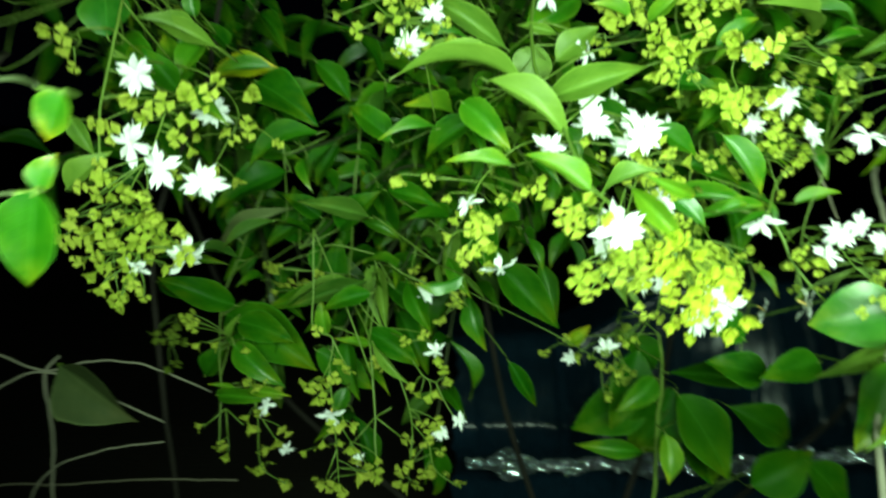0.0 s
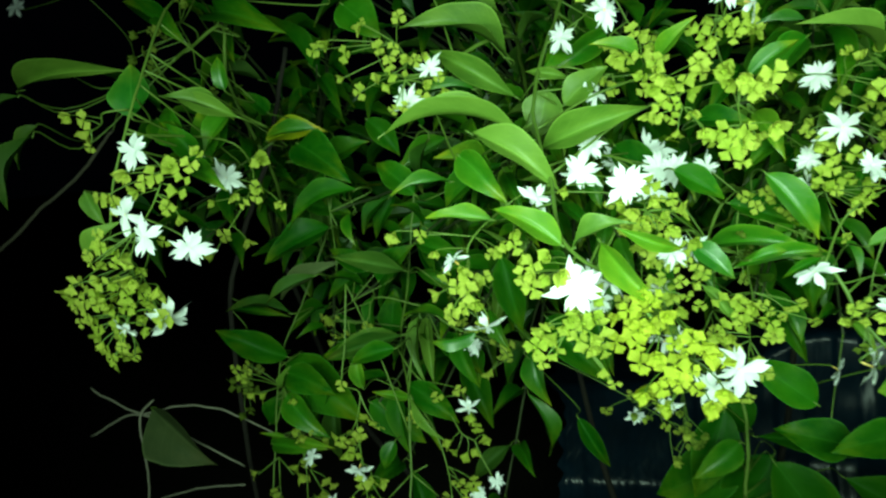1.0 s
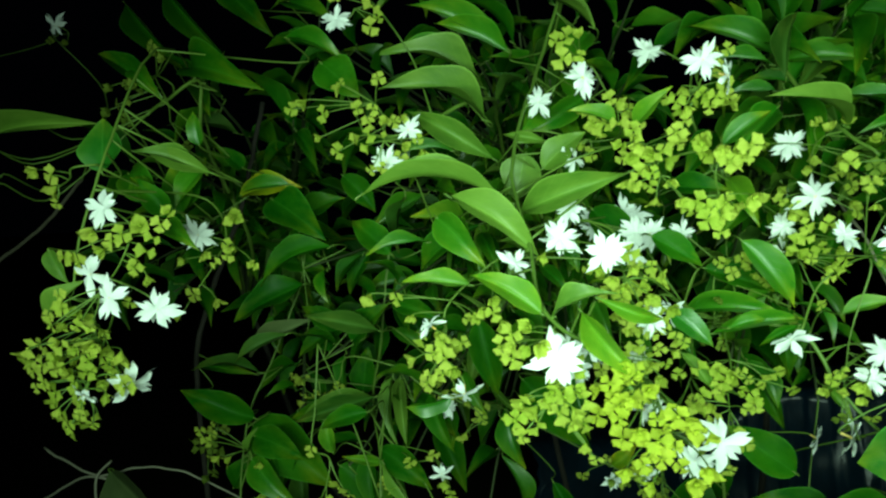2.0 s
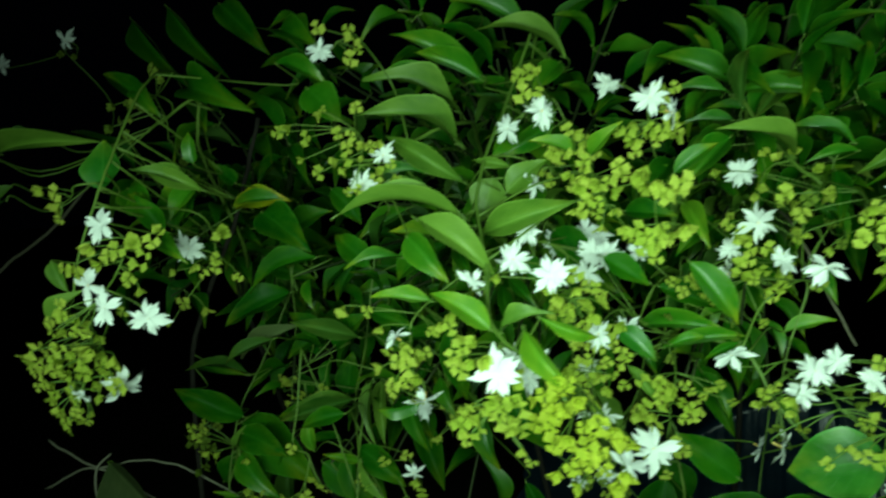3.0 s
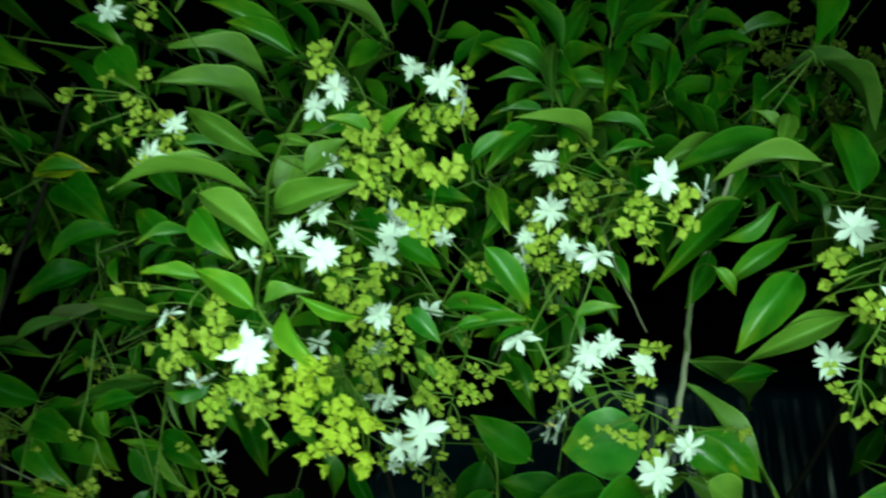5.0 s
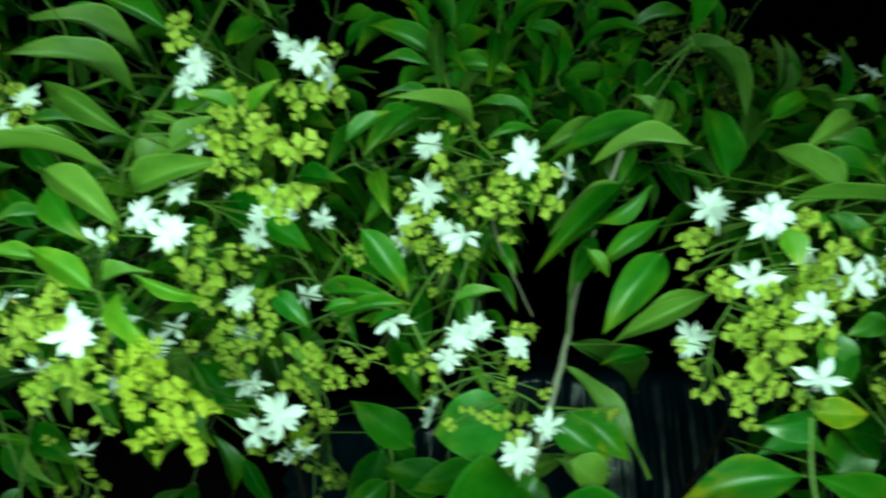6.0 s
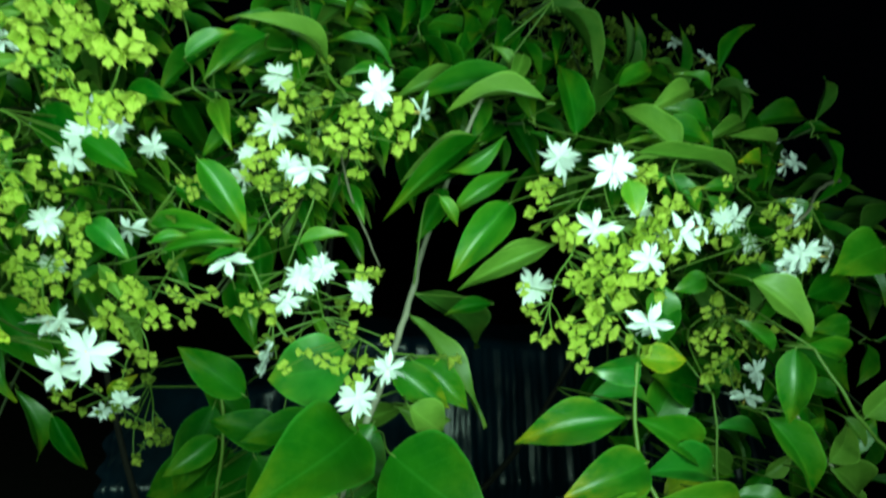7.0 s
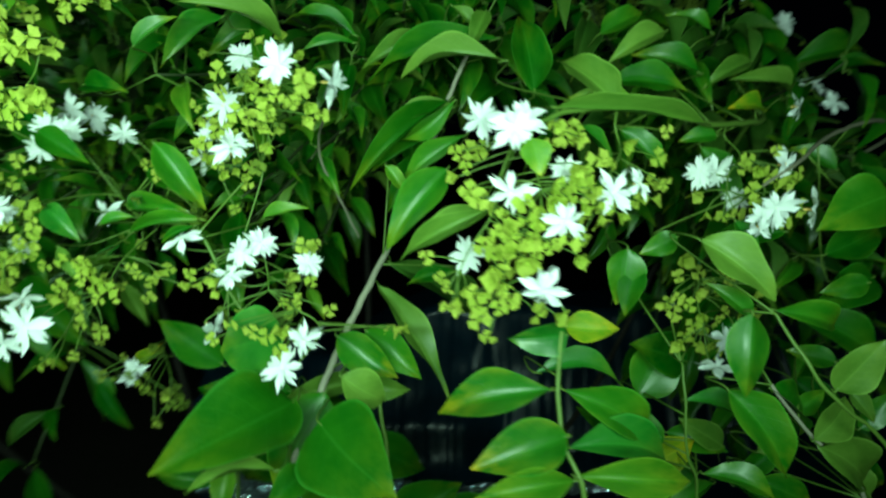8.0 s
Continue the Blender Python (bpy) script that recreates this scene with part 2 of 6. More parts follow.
def leaf_mesh(bend, fold, curl, slim, mat, seed):
    """An ovate leaf with a drawn-out tip, 1 long and 1 wide, arched along its length and folded along the midrib. slim: lance-shaped past its middle."""
    rnd = random.Random(seed)
    ph, skew, lean = rnd.uniform(0, 6), rnd.uniform(0.01, 0.035), rnd.uniform(-0.07, 0.07)
    peak = (0.44 if slim else 0.36) + rnd.uniform(-0.06, 0.05)
    teeth, wave, twist = rnd.uniform(0.0, 0.012), rnd.uniform(0.012, 0.03), rnd.uniform(-0.3, 0.3)

    def outline(s):
        if s < peak:
            k = s / peak
            body = math.sin(0.5 * math.pi * k) ** 1.15 if slim else math.sin(0.5 * math.pi * k**0.85) ** 0.8
        else:
            k = (s - peak) / (1 - peak)
            body = (1 - k) ** 1.35 * (1 + 1.15 * k) if slim else (1 - k) ** 1.15 * (1 + k)
        return 0.5 * max(0.0, min(1.0, body)) + 0.006

    def place(s, u):
        c = 2 * u - 1
        w = outline(s) * (1 + skew * math.sin(9 * s + ph + 1.5 * (c > 0)) + teeth * math.sin(31 * s + 2 * ph))
        z = 4 * bend * s * (1 - s) + fold * abs(c) * w - curl * max(0.0, s - 0.55) ** 2
        z += wave * math.sin(11 * s + 2.5 * (c > 0) + ph) * abs(c) ** 2 + twist * c * w * max(0.0, s - 0.3)
        z += 0.004 * abs(math.sin(24 * 0.5 * (s - 0.28 * abs(c)))) * abs(c)
        return (c * w + lean * 4 * s * (1 - s), s, z)

    verts, uvs, faces = sheet(18, 6, place)
    return mesh_of("leaf", verts, faces, mat, uvs)


def petal_mesh(seed):
    """A narrow petal that widens outwards and ends in two uneven points, slightly twisted, 1 long."""
    rnd = random.Random(seed)
    ph, notch, twist, wide, lop = rnd.uniform(0, 6), rnd.uniform(0.20, 0.55), rnd.uniform(-0.9, 0.9), rnd.uniform(0.30, 0.42), rnd.uniform(-0.25, 0.25)

    def place(s, u):
        c = 2 * u - 1
        w = 0.085 + 0.5 * wide * min(1.0, s / 0.58) ** 1.25
        w *= 1 - 0.62 * max(0.0, (s - 0.62) / 0.38) ** 1.3
        y = s * (1 - (notch * (1 - abs(c)) - lop * c) * max(0.0, s - 0.5) * 1.6)
        z = 0.12 * s - 0.26 * s * s + 0.25 * c * c * w + twist * c * w * s * 0.7 + 0.02 * math.sin(7 * s + ph)
        return (c * w + 0.06 * math.sin(ph) * s * s, y, z)

    verts, uvs, faces = sheet(8, 4, place)
    return mesh_of("petal", verts, faces, PETAL, uvs)


def bract_mesh(seed, mat, lobes, spread, flat=False):
    """A head of broad bracts, about 1 across, that opens along +y: each one rounded with a small point, cupped, ribbed and wavy at its rim, round a knot of shut buds."""
    rnd = random.Random(seed)
    verts, uvs, faces = [], [], []
    for k in range(lobes):
        around = 2 * math.pi * k / lobes + rnd.uniform(-0.3, 0.3)
        size, ph = rnd.uniform(0.75, 1.15), rnd.uniform(0, 6)
        low, high = radians(rnd.uniform(14, 26)), radians(spread + rnd.uniform(-14, 14))
        if flat:  # spread like a clover leaf
            low, high = radians(rnd.uniform(68, 82)), radians(rnd.uniform(84, 112))
        wide, tip, cup = rnd.uniform(0.92, 1.08) * (0.42, 0.37, 0.295, 0.25)[lobes - 2], rnd.uniform(0.0, 0.10), rnd.uniform(0.2, 0.5)

        def place(s, u):
            c = 2 * u - 1
            w = wide * size * (0.13 + 0.87 * (s / 0.6) ** 1.3 if s < 0.6 else 0.22 + 0.78 * math.sqrt(max(0.0, 1 - ((s - 0.6) / 0.4) ** 2)))
            run = s * (0.60 if flat else 0.82) * size * (1 - 0.12 * c * c * s + tip * max(0.0, 1 - 1.8 * abs(c)) * s + 0.03 * s * math.sin(5 * c + ph))
            lean = low + (high - low) * s**1.5 * 0.6
            drop = cup * c * c * w * (1.0 - 0.5 * s) + 0.07 * s * s * math.sin(5 * c + 2 * ph)  # the sides fold in round the buds
            v = Vector((c * w, run * math.cos(lean) + (0.5 * drop if flat else 0), 0.04 + run * math.sin(lean) - (0.1 * drop if flat else drop)))
            return Matrix.Rotation(around, 3, "Y") @ v

        v, t, f = sheet(6, 6, place)
        first = len(verts)
        verts += v
        uvs += t
        faces += [tuple(i + first for i in q) for q in f]
    for k in range(1 if flat else 3):  # the shut buds inside
        first, turn = len(verts), Matrix.Rotation(2.1 * k + rnd.uniform(-0.4, 0.4), 3, "Y") @ Matrix.Rotation(radians(rnd.uniform(4, 22)), 3, "X")
        long = rnd.uniform(0.16, 0.28) if flat else rnd.uniform(0.38, 0.62)
        for r, y in ((0.035, 0.0), (0.075, 0.45), (0.085, 0.75), (0.02, 1.0)):
            for j in range(5):
                a = 2 * math.pi * j / 5
                verts.append(turn @ Vector((r * math.cos(a), y * long, r * math.sin(a))))
                uvs.append((0.1, 0.6 + 0.4 * y))
        for i in range(3):
            for j in range(5):
                a, b = first + 5 * i + j, first + 5 * i + (j + 1) % 5
                faces.append((a, b, b + 5, a + 5))
    return mesh_of("bract_cup", verts, faces, mat, uvs)


def throat_mesh():
    """The orange eye of a flower and the short tube behind it, opening along +z."""
    verts, faces = [], []
    rings = ((0.06, -0.45), (0.06, -0.15), (0.075, 0.0), (0.05, 0.03), (0.02, 0.0))
    for r, z in rings:
        for k in range(8):
            a = math.pi * k / 4
            verts.append((r * math.cos(a), r * math.sin(a), z))
    for i in range(len(rings) - 1):
        for k in range(8):
            a, b = 8 * i + k, 8 * i + (k + 1) % 8
            faces.append((a, b, b + 8, a + 8))
    return mesh_of("flower", verts, faces, THROAT)


rng = random.Random(7)
PETALS = [petal_mesh(k) for k in range(9)]
EYE_OF_FLOWER = throat_mesh()
CUPS = [bract_mesh(20 + k, BRACT, n, a) for k, (n, a) in enumerate(((3, 45), (4, 55), (2, 50), (4, 40), (3, 60), (3, 38), (2, 42), (4, 36)))]
OPEN_CUPS = [bract_mesh(80 + k, BRACT, n, 0, True) for k, n in enumerate((3, 3, 4, 2, 3, 4, 3, 3))]
YOUNG_CUPS = [bract_mesh(110 + k, BRACT_YOUNG, n, a, k % 3 > 0) for k, (n, a) in enumerate(((3, 45), (4, 0), (3, 0), (4, 42), (3, 0), (4, 0), (3, 38), (4, 0), (3, 0)))]
SHADE_CUPS = [bract_mesh(50 + k, BRACT_SHADE, n, a, k % 2 > 0) for k, (n, a) in enumerate(((3, 45), (4, 40), (2, 50), (4, 60), (3, 36), (3, 45)))]
BENDS = ((0.03, 0.18, 0.1, False), (0.08, 0.30, 0.2, False), (0.13, 0.30, 0.3, True), (0.05, 0.48, 0.3, True), (0.16, 0.36, 0.15, True))
BLADES = {}


def blade(kind, form, turn):
    """One of four blades of that kind and form."""
    key = (kind, form, turn % 4)
    if key not in BLADES:
        BLADES[key] = leaf_mesh(*BENDS[form], LEAF[kind], 60 + 7 * form + len(kind) + 131 * key[2])
    return BLADES[key]


def under(ob, parent, m):
    """Hangs ob under its parent, at the pose m of the world."""
    ob.parent = parent
    ob.matrix_parent_inverse = Matrix()
    ob.matrix_basis = parent.matrix_world.inverted() @ m
    return ob


def axes_pose(at, ahead, normal, scale):
    y = ahead.normalized()
    z = (normal - normal.dot(y) * y)
    z = z.normalized() if z.length > 1e-4 else y.orthogonal().normalized()
    turn = Matrix((y.cross(z), y, z)).transposed().to_4x4()
    return Matrix.Translation(at) @ turn @ Matrix.Diagonal((*scale, 1))


# ---- branches, leaves and sprays ----
BRANCHES = []


def branch(points, thick, thin, mat, label, name="leafy_branch", knots=0.0):
    """A branch as a thing: its line through the points, from its root outwards. Leaves that are given later grow from the nearest one."""
    base = Vector(points[0])
    ob = new(name)
    ob.matrix_world = Matrix.Translation(base)
    tagged(ob, label, "branch", "branches of the shrub")
    line = curve_points(points, 8)
    for k in range(1, len(line) - 1):  # small kinks
        line[k] = line[k] + 0.0016 * noise.noise_vector(line[k] * 45) + 0.003 * noise.noise_vector(line[k] * 11)
    tubes = Tubes()
    tubes.add(line, thick, thin, 7, knots)
    BRANCHES.append({"ob": ob, "line": line, "tubes": tubes, "mat": mat, "base": base, "thin": thin})
    return BRANCHES[-1]


def nearest(p):
    """The branch, and the place on it, from which something at p grows."""
    best = None
    for b in BRANCHES:
        for q in b["line"]:
            d = (q - p).length
            if best is None or d < best[0]:
                best = (d, b, q)
    return best


def leaf(base, tip, width, kind="mid", form=1, roll=0.0, on=None, facing=FRONT):
    """A leaf from base to tip. width: of its length. roll: degrees by which it turns about its midrib."""
    a, b = Vector(base), Vector(tip)
    far, br, q = nearest(a) if on is None else on
    chord = b - a
    size = chord.length
    normal = Matrix.Rotation(radians(roll), 3, chord.normalized()) @ facing
    ob = new("leaf", blade(kind, form, int(abs(a.x * 977 + a.z * 613))))
    ob.parent = br["ob"]
    ob.matrix_basis = Matrix.Translation(-br["base"]) @ axes_pose(a, chord, normal, (width * size * (0.84 if form > 1 else 0.94), size, size))
    if far > 0.002:
        back = a + Vector((0, min(0.8 * far, 0.06), -0.1 * far))  # the stalk comes from behind
        br["tubes"].add(curve_points([q, back, a - 0.03 * chord, a + 0.06 * chord], 5), 0.0009, 0.0008, 5, 0.0, 1)
    return ob


def flower(spray, at, mm, yaw, pitch):
    """A white pinwheel flower. yaw, pitch: where it faces, from straight ahead of the shrub."""
    face = Euler((0, 0, radians(yaw))).to_matrix() @ Vector((0, -math.cos(radians(pitch)), math.sin(radians(pitch))))
    r = mm / 2000 * rng.uniform(0.9, 1.05)
    spin = Matrix.Rotation(rng.uniform(0, 6.3), 4, "Z")
    m = Matrix.Translation(at) @ face.to_track_quat("Z", "Y").to_matrix().to_4x4() @ spin
    ob = under(new("flower", EYE_OF_FLOWER), spray, m @ Matrix.Diagonal((r, r, r, 1)))
    count = rng.choice((6, 6, 7, 7, 8))
    r *= 0.97
    for k in range(count):
        turn = Matrix.Rotation(2 * math.pi * (k + rng.uniform(-0.13, 0.13)) / count, 4, "Z") @ Matrix.Rotation(radians(rng.uniform(-26, 30)), 4, "X")
        s = rng.uniform(0.78, 1.12)
        p = new("petal", rng.choice(PETALS))
        p.parent = ob
        p.matrix_basis = turn @ Matrix.Diagonal((s * rng.uniform(0.9, 1.1), s, s, 1))
    return Vector(at) - face * 0.4 * r, face


def flower_spray(label, flowers, cups, size=13.0, in_shade=False, axes=(), young=False):
    """A hanging spray: a stalk from the nearest branch, a bract cup at the end of each side stalk, and the flowers that are open."""
    ends = [Vector(c[:3]) for c in cups] + [Vector(f[:3]) for f in flowers]
    centre = sum(ends, Vector()) / len(ends)
    top = max(p.z for p in ends)
    inner = centre + Vector((0, 0.03, 0.3 * (top - centre.z) + 0.012))
    far, br, q = nearest(inner)
    ob = new("flower_spray")
    ob.matrix_world = Matrix.Translation(q)
    tagged(ob, label, "flower spray", "flower sprays of the shrub")
    bpy.context.view_layer.update()
    low = sum((p for p in sorted(ends, key=lambda p: p.z)[: max(1, len(ends) // 3)]), Vector()) / max(1, len(ends) // 3)
    stalk = curve_points([q, Vector(((q.x + inner.x) / 2, max(q.y, inner.y) + min(0.3 * far, 0.04), (q.z + inner.z) / 2 + 0.1 * far)), inner, (inner * 0.4 + low * 0.6) + Vector((0, 0.012, 0.01)), low + Vector((0, 0.008, 0.015))], 6)
    tubes = Tubes()
    local = lambda line: [p - q for p in line]  # noqa: E731
    if axes:  # a forking panicle: its own lines in place of the one stalk
        lines = [curve_points(line, 5) for line in axes]
        first = lines[0][0]
        lines.append(curve_points([q, (q + first) / 2 + Vector((0, 0.006, 0.002)), first], 5))
        for line in lines:
            tubes.add(local(line), 0.0010, 0.0006, 6, 0.12)
        stalk = [p for line in lines[-1:] + lines[:-1] for p in line]
    else:
        tubes.add(local(stalk), 0.0011, 0.0006, 6)
    crowd = [Vector(c[:3]) for c in cups]
    for c in cups:
        if rng.random() < 0.18:  # cups sit in twos and threes
            d = Vector((rng.uniform(-1, 1), rng.uniform(-0.3, 1.0), rng.uniform(-1, 0.7))).normalized()
            crowd.append(Vector(c[:3]) + d * size * 0.00085)
    for _ in range(4):  # heads that touch push one another aside
        for i, p in enumerate(crowd):
            for o in crowd[:i]:
                d = p - o
                short = size * 0.00080 - d.length
                if short > 0 and d.length > 1e-5:
                    d *= 0.35 * short / d.length
                    p += d
                    o -= d
    for p in crowd:
        near = [s for s in stalk[6:] if s.z > p.z - 0.004] or stalk[6:12]
        root = min(near, key=lambda s: (s - p).length + 0.6 * abs(s.z - p.z - 0.02))
        way = (p - root).normalized() * 0.7 + Vector((rng.uniform(-0.6, 0.6), rng.uniform(-0.75, 0.15), rng.uniform(-0.85, 0.25)))
        opened = rng.random() < 0.55
        if opened:
            way += Vector((0, -1.3, 0.1))
        way.normalize()
        k = size / 1000 * rng.uniform(0.74, 1.12)
        foot = p - way * 0.42 * k
        line = curve_points([root, root * 0.4 + foot * 0.6 + Vector((rng.uniform(-0.002, 0.002), 0.002, 0.001)), foot, foot + 0.1 * k * way], 4)
        tubes.add(local(line), 0.00055, 0.0005, 5)
        normal = Vector((rng.uniform(-1, 1), rng.uniform(-1, 1), rng.uniform(-1, 1)))
        cup = new("bract_cup", rng.choice(SHADE_CUPS if in_shade else YOUNG_CUPS if young else OPEN_CUPS if opened else CUPS))
        cup.parent = ob
        cup.matrix_basis = Matrix.Translation(-q) @ axes_pose(foot, way, normal, (k, k, k))
    for f in flowers:
        back, face = flower(ob, Vector(f[:3]), *(f[3:] if len(f) == 6 else (32, rng.uniform(-30, 30), rng.uniform(-25, 25))))
        near = [s for s in stalk[6:] if s.z > back.z - 0.01] or stalk[6:12]
        root = min(near, key=lambda s: (s - back).length)
        tubes.add(local(curve_points([root, (root + back) / 2 - face * 0.006, back - face * 0.003, back], 4)), 0.0008, 0.0007, 5)
    stem = new("stem", tubes.mesh("stem", GREEN_STEM))
    stem.parent = ob
    return ob


def far_branch(points, count, kinds, length, label, seed, width=0.37, droop=0.6):
    """A branch with leaves in opposite pairs all along its outer part."""
    rnd = random.Random(seed)
    br = branch(points, 0.004, 0.0012, SHADE_STEM, label)
    line = br["line"]
    span = line[len(line) // 4 :]
    for k in range(count):
        p = span[min(len(span) - 1, int((k // 2 + 0.6) * 2 / count * len(span)))]
        i = min(len(line) - 2, max(1, line.index(p)))
        ahead = (line[i + 1] - line[i - 1]).normalized()
        side = ahead.cross(UP).normalized() * (1 if k % 2 else -1)
        side = Matrix.Rotation(1.35 * (k // 2) + rnd.uniform(-0.4, 0.4), 3, ahead) @ side
        way = (side + 0.5 * ahead + Vector((0, -0.35, -droop * rnd.uniform(0.1, 0.9)))).normalized()
        size = length * rnd.uniform(0.65, 1.15)
        a = p + way * 0.012
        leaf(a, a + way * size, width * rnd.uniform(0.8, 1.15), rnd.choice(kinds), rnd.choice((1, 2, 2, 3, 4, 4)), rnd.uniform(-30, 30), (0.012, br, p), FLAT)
    return br


# ---- ground, low wall, tarpaulin ----
def ground_place(s, u):
    x, y = (u - 0.5) * 60, (s - 0.35) * 60
    return (x, y, 0.05 * noise.noise(Vector((x * 0.6, y * 0.6, 0))) - 0.02)


v, t, f = sheet(60, 60, ground_place)
tagged(new("ground", mesh_of("ground", v, f, SOIL, t)), "dark bare soil under the shrub at night", "ground", kind="structure")

bm = bmesh.new()
bmesh.ops.create_cube(bm, size=1.0, matrix=Matrix.Translation((1.12, 1.64, 0.43)) @ Matrix.Diagonal((1.1, 0.16, 0.95, 1)))
bmesh.ops.subdivide_edges(bm, edges=bm.edges[:], cuts=6, use_grid_fill=True)
for vert in bm.verts:
    vert.co += 0.006 * noise.noise_vector(vert.co * 7)
me = bpy.data.meshes.new("wall_low")
bm.to_mesh(me)
bm.free()
me.materials.append(WALL)
tagged(new("wall_low", me), "low weathered masonry wall in the dark behind the shrub", "wall", kind="structure")


def tarp_place(s, u):
    """A crumpled sheet hung over the wall: it drops from the top, bulges out in a loose roll at half height and falls to the ground."""
    x = 0.03 + 1.64 * u + (0.05 * noise.noise(Vector((s * 6, 9.0, 1.0))) + 0.02 * noise.noise(Vector((s * 25, 4.0, 1.0)))) * (1 - u)
    s += 0.06 * noise.noise(Vector((x * 4.5, 3.0, 11.0))) * math.sin(math.pi * s)  # the fold wanders up and down
    slack = 0.03 + 0.12 * min(1.0, max(0.0, abs(x - 0.50) - 0.13) / 0.08)  # how far it leans out, pulled tight in the middle
    if s < 0.12:
        y, z = 1.74 - 0.19 * s / 0.12, 0.925
    elif s < 0.42:
        k = (s - 0.12) / 0.30
        y, z = 1.55 - slack * k, 0.92 - 0.27 * k
    elif s < 0.62:
        k = (s - 0.42) / 0.20
        y, z = 1.55 - slack + (slack - 0.07) * k - 0.03 * math.sin(math.pi * k), 0.65 - 0.16 * k
    else:
        k = (s - 0.62) / 0.38
        y, z = 1.48 - 0.06 * k * k, 0.49 - 0.475 * k
    if z > 0.65:  # it sags where the wall ends
        k = min(1.0, max(0.0, (x - 0.32) / 0.28))
        z = 0.65 + (z - 0.65) * (0.55 + 0.45 * k * k * (3 - 2 * k))
    z += 0.07 * abs(noise.noise(Vector((x * 3.2, 5.0, 2.0)))) * max(0.0, 1 - s / 0.42)
    p = Vector((x, y, z))
    fold = 0.026 * noise.noise(Vector((x * 9.0, s * 1.6, 3.0))) + 0.007 * noise.noise(Vector((x * 30, s * 1.2, 8.0))) + 0.006 * noise.noise(p * 13) + 0.0012 * noise.noise(p * 40)
    fold += 0.007 * abs(math.sin(38 * x + 3 * noise.noise(Vector((x * 6, 1.0, 4.0))))) * min(1.0, s / 0.1)  # long upright pleats
    fold += 0.0028 * abs(math.sin(150 * x + 2.5 * noise.noise(Vector((x * 11, s * 0.8, 6.0))))) * min(1.0, s / 0.1)  # and fine ribs between them
    return p + Vector((0.3 * fold, -0.8 * abs(fold), 0.35 * fold if z > 0.1 else abs(fold)))


v, t, f = sheet(70, 460, tarp_place)
tagged(new("tarpaulin", mesh_of("tarpaulin", v, f, TARP, t)), "crumpled dark blue plastic tarpaulin draped over a low wall", "tarpaulin")

PLASTIC = plain_material("plastic_film_silvery", (0.42, 0.54, 0.58), (0.74, 0.84, 0.88), 14.0, 0.10, 0.0, 1.0)
PLASTIC.node_tree.nodes["Principled BSDF"].inputs["Metallic"].default_value = 0.85


def film_place(s, u):
    """A crumpled strip of silvery plastic film that lies along the tarpaulin's roll."""
    x = 0.06 + 0.98 * u
    wide = 0.015 + 0.065 * max(0.0, noise.noise(Vector((x * 9.5, 2.0, 0.0)))) + 0.04 * max(0.0, x - 0.75)
    mid = 0.575 + 0.04 * noise.noise(Vector((x * 4.0, 7.0, 0.0))) + 0.12 * max(0.0, x - 0.68)
    z = mid + wide * (s - 0.5) * 2
    y = 1.365 + 0.9 * (z - mid) ** 2 / 0.05 * 0.1
    p = Vector((x, y, z))
    crease = 0.020 * noise.noise(p * 26) + 0.012 * noise.noise(p * 60) + 0.005 * noise.noise(p * 130)
    return p + Vector((0.4 * crease, -abs(crease), 0.5 * crease))


v, t, f = sheet(26, 240, film_place)
tagged(new("plastic_film", mesh_of("plastic_film", v, f, PLASTIC, t, smooth=False)), "crumpled silvery plastic film glinting on the blue tarpaulin", "plastic sheet")

# ---- the shrub's trunk and main limbs ----
trunk = new("shrub_trunk")
tagged(trunk, "dark many-stemmed trunk of the flowering shrub", "trunk")
limbs = (
    [(0.28, 1.22, -0.05), (0.25, 1.22, 0.35), (0.12, 1.20, 0.8), (0.05, 1.15, 1.2)],
    [(0.30, 1.23, -0.05), (0.33, 1.22, 0.4), (0.42, 1.20, 0.85), (0.42, 1.15, 1.25)],
    [(0.34, 1.23, -0.05), (0.48, 1.25, 0.4), (0.80, 1.22, 0.8), (0.92, 1.15, 1.15)],
    [(0.24, 1.22, -0.05), (0.08, 1.24, 0.4), (-0.32, 1.20, 0.85), (-0.42, 1.12, 1.2)],
)
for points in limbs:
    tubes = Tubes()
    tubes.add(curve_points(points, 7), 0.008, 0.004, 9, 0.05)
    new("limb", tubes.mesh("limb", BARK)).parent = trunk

# ---- branches in view ----
branch([(0.370, 0.450, -0.020), (0.372, 0.455, 0.600), (0.385, 0.510, 0.920), (0.398, 0.570, 1.040), (0.413, 0.600, 1.087), (0.435, 0.620, 1.145), (0.459, 0.670, 1.193), (0.480, 0.730, 1.235), (0.500, 0.790, 1.270), (0.530, 0.800, 1.360), (0.560, 0.820, 1.440)], 0.0040, 0.0024, PALE_STEM, "bare grey-brown woody stem rising through the leaves", knots=0.12)
branch([(0.641, 0.491, -0.020), (0.629, 0.472, 0.600), (0.621, 0.460, 1.096), (0.609, 0.475, 1.130), (0.602, 0.490, 1.165), (0.605, 0.500, 1.199), (0.609, 0.510, 1.217)], 0.0021, 0.0013, GREEN_STEM, "young lime-green shoot with large glossy leaves", knots=0.05)
branch([(0.874, 0.516, -0.020), (0.861, 0.497, 0.600), (0.853, 0.485, 1.110), (0.790, 0.476, 1.174), (0.767, 0.490, 1.206), (0.758, 0.500, 1.222)], 0.0018, 0.0012, GREEN_STEM, "pale green shoot leaning outwards with broad leaves", knots=0.05)
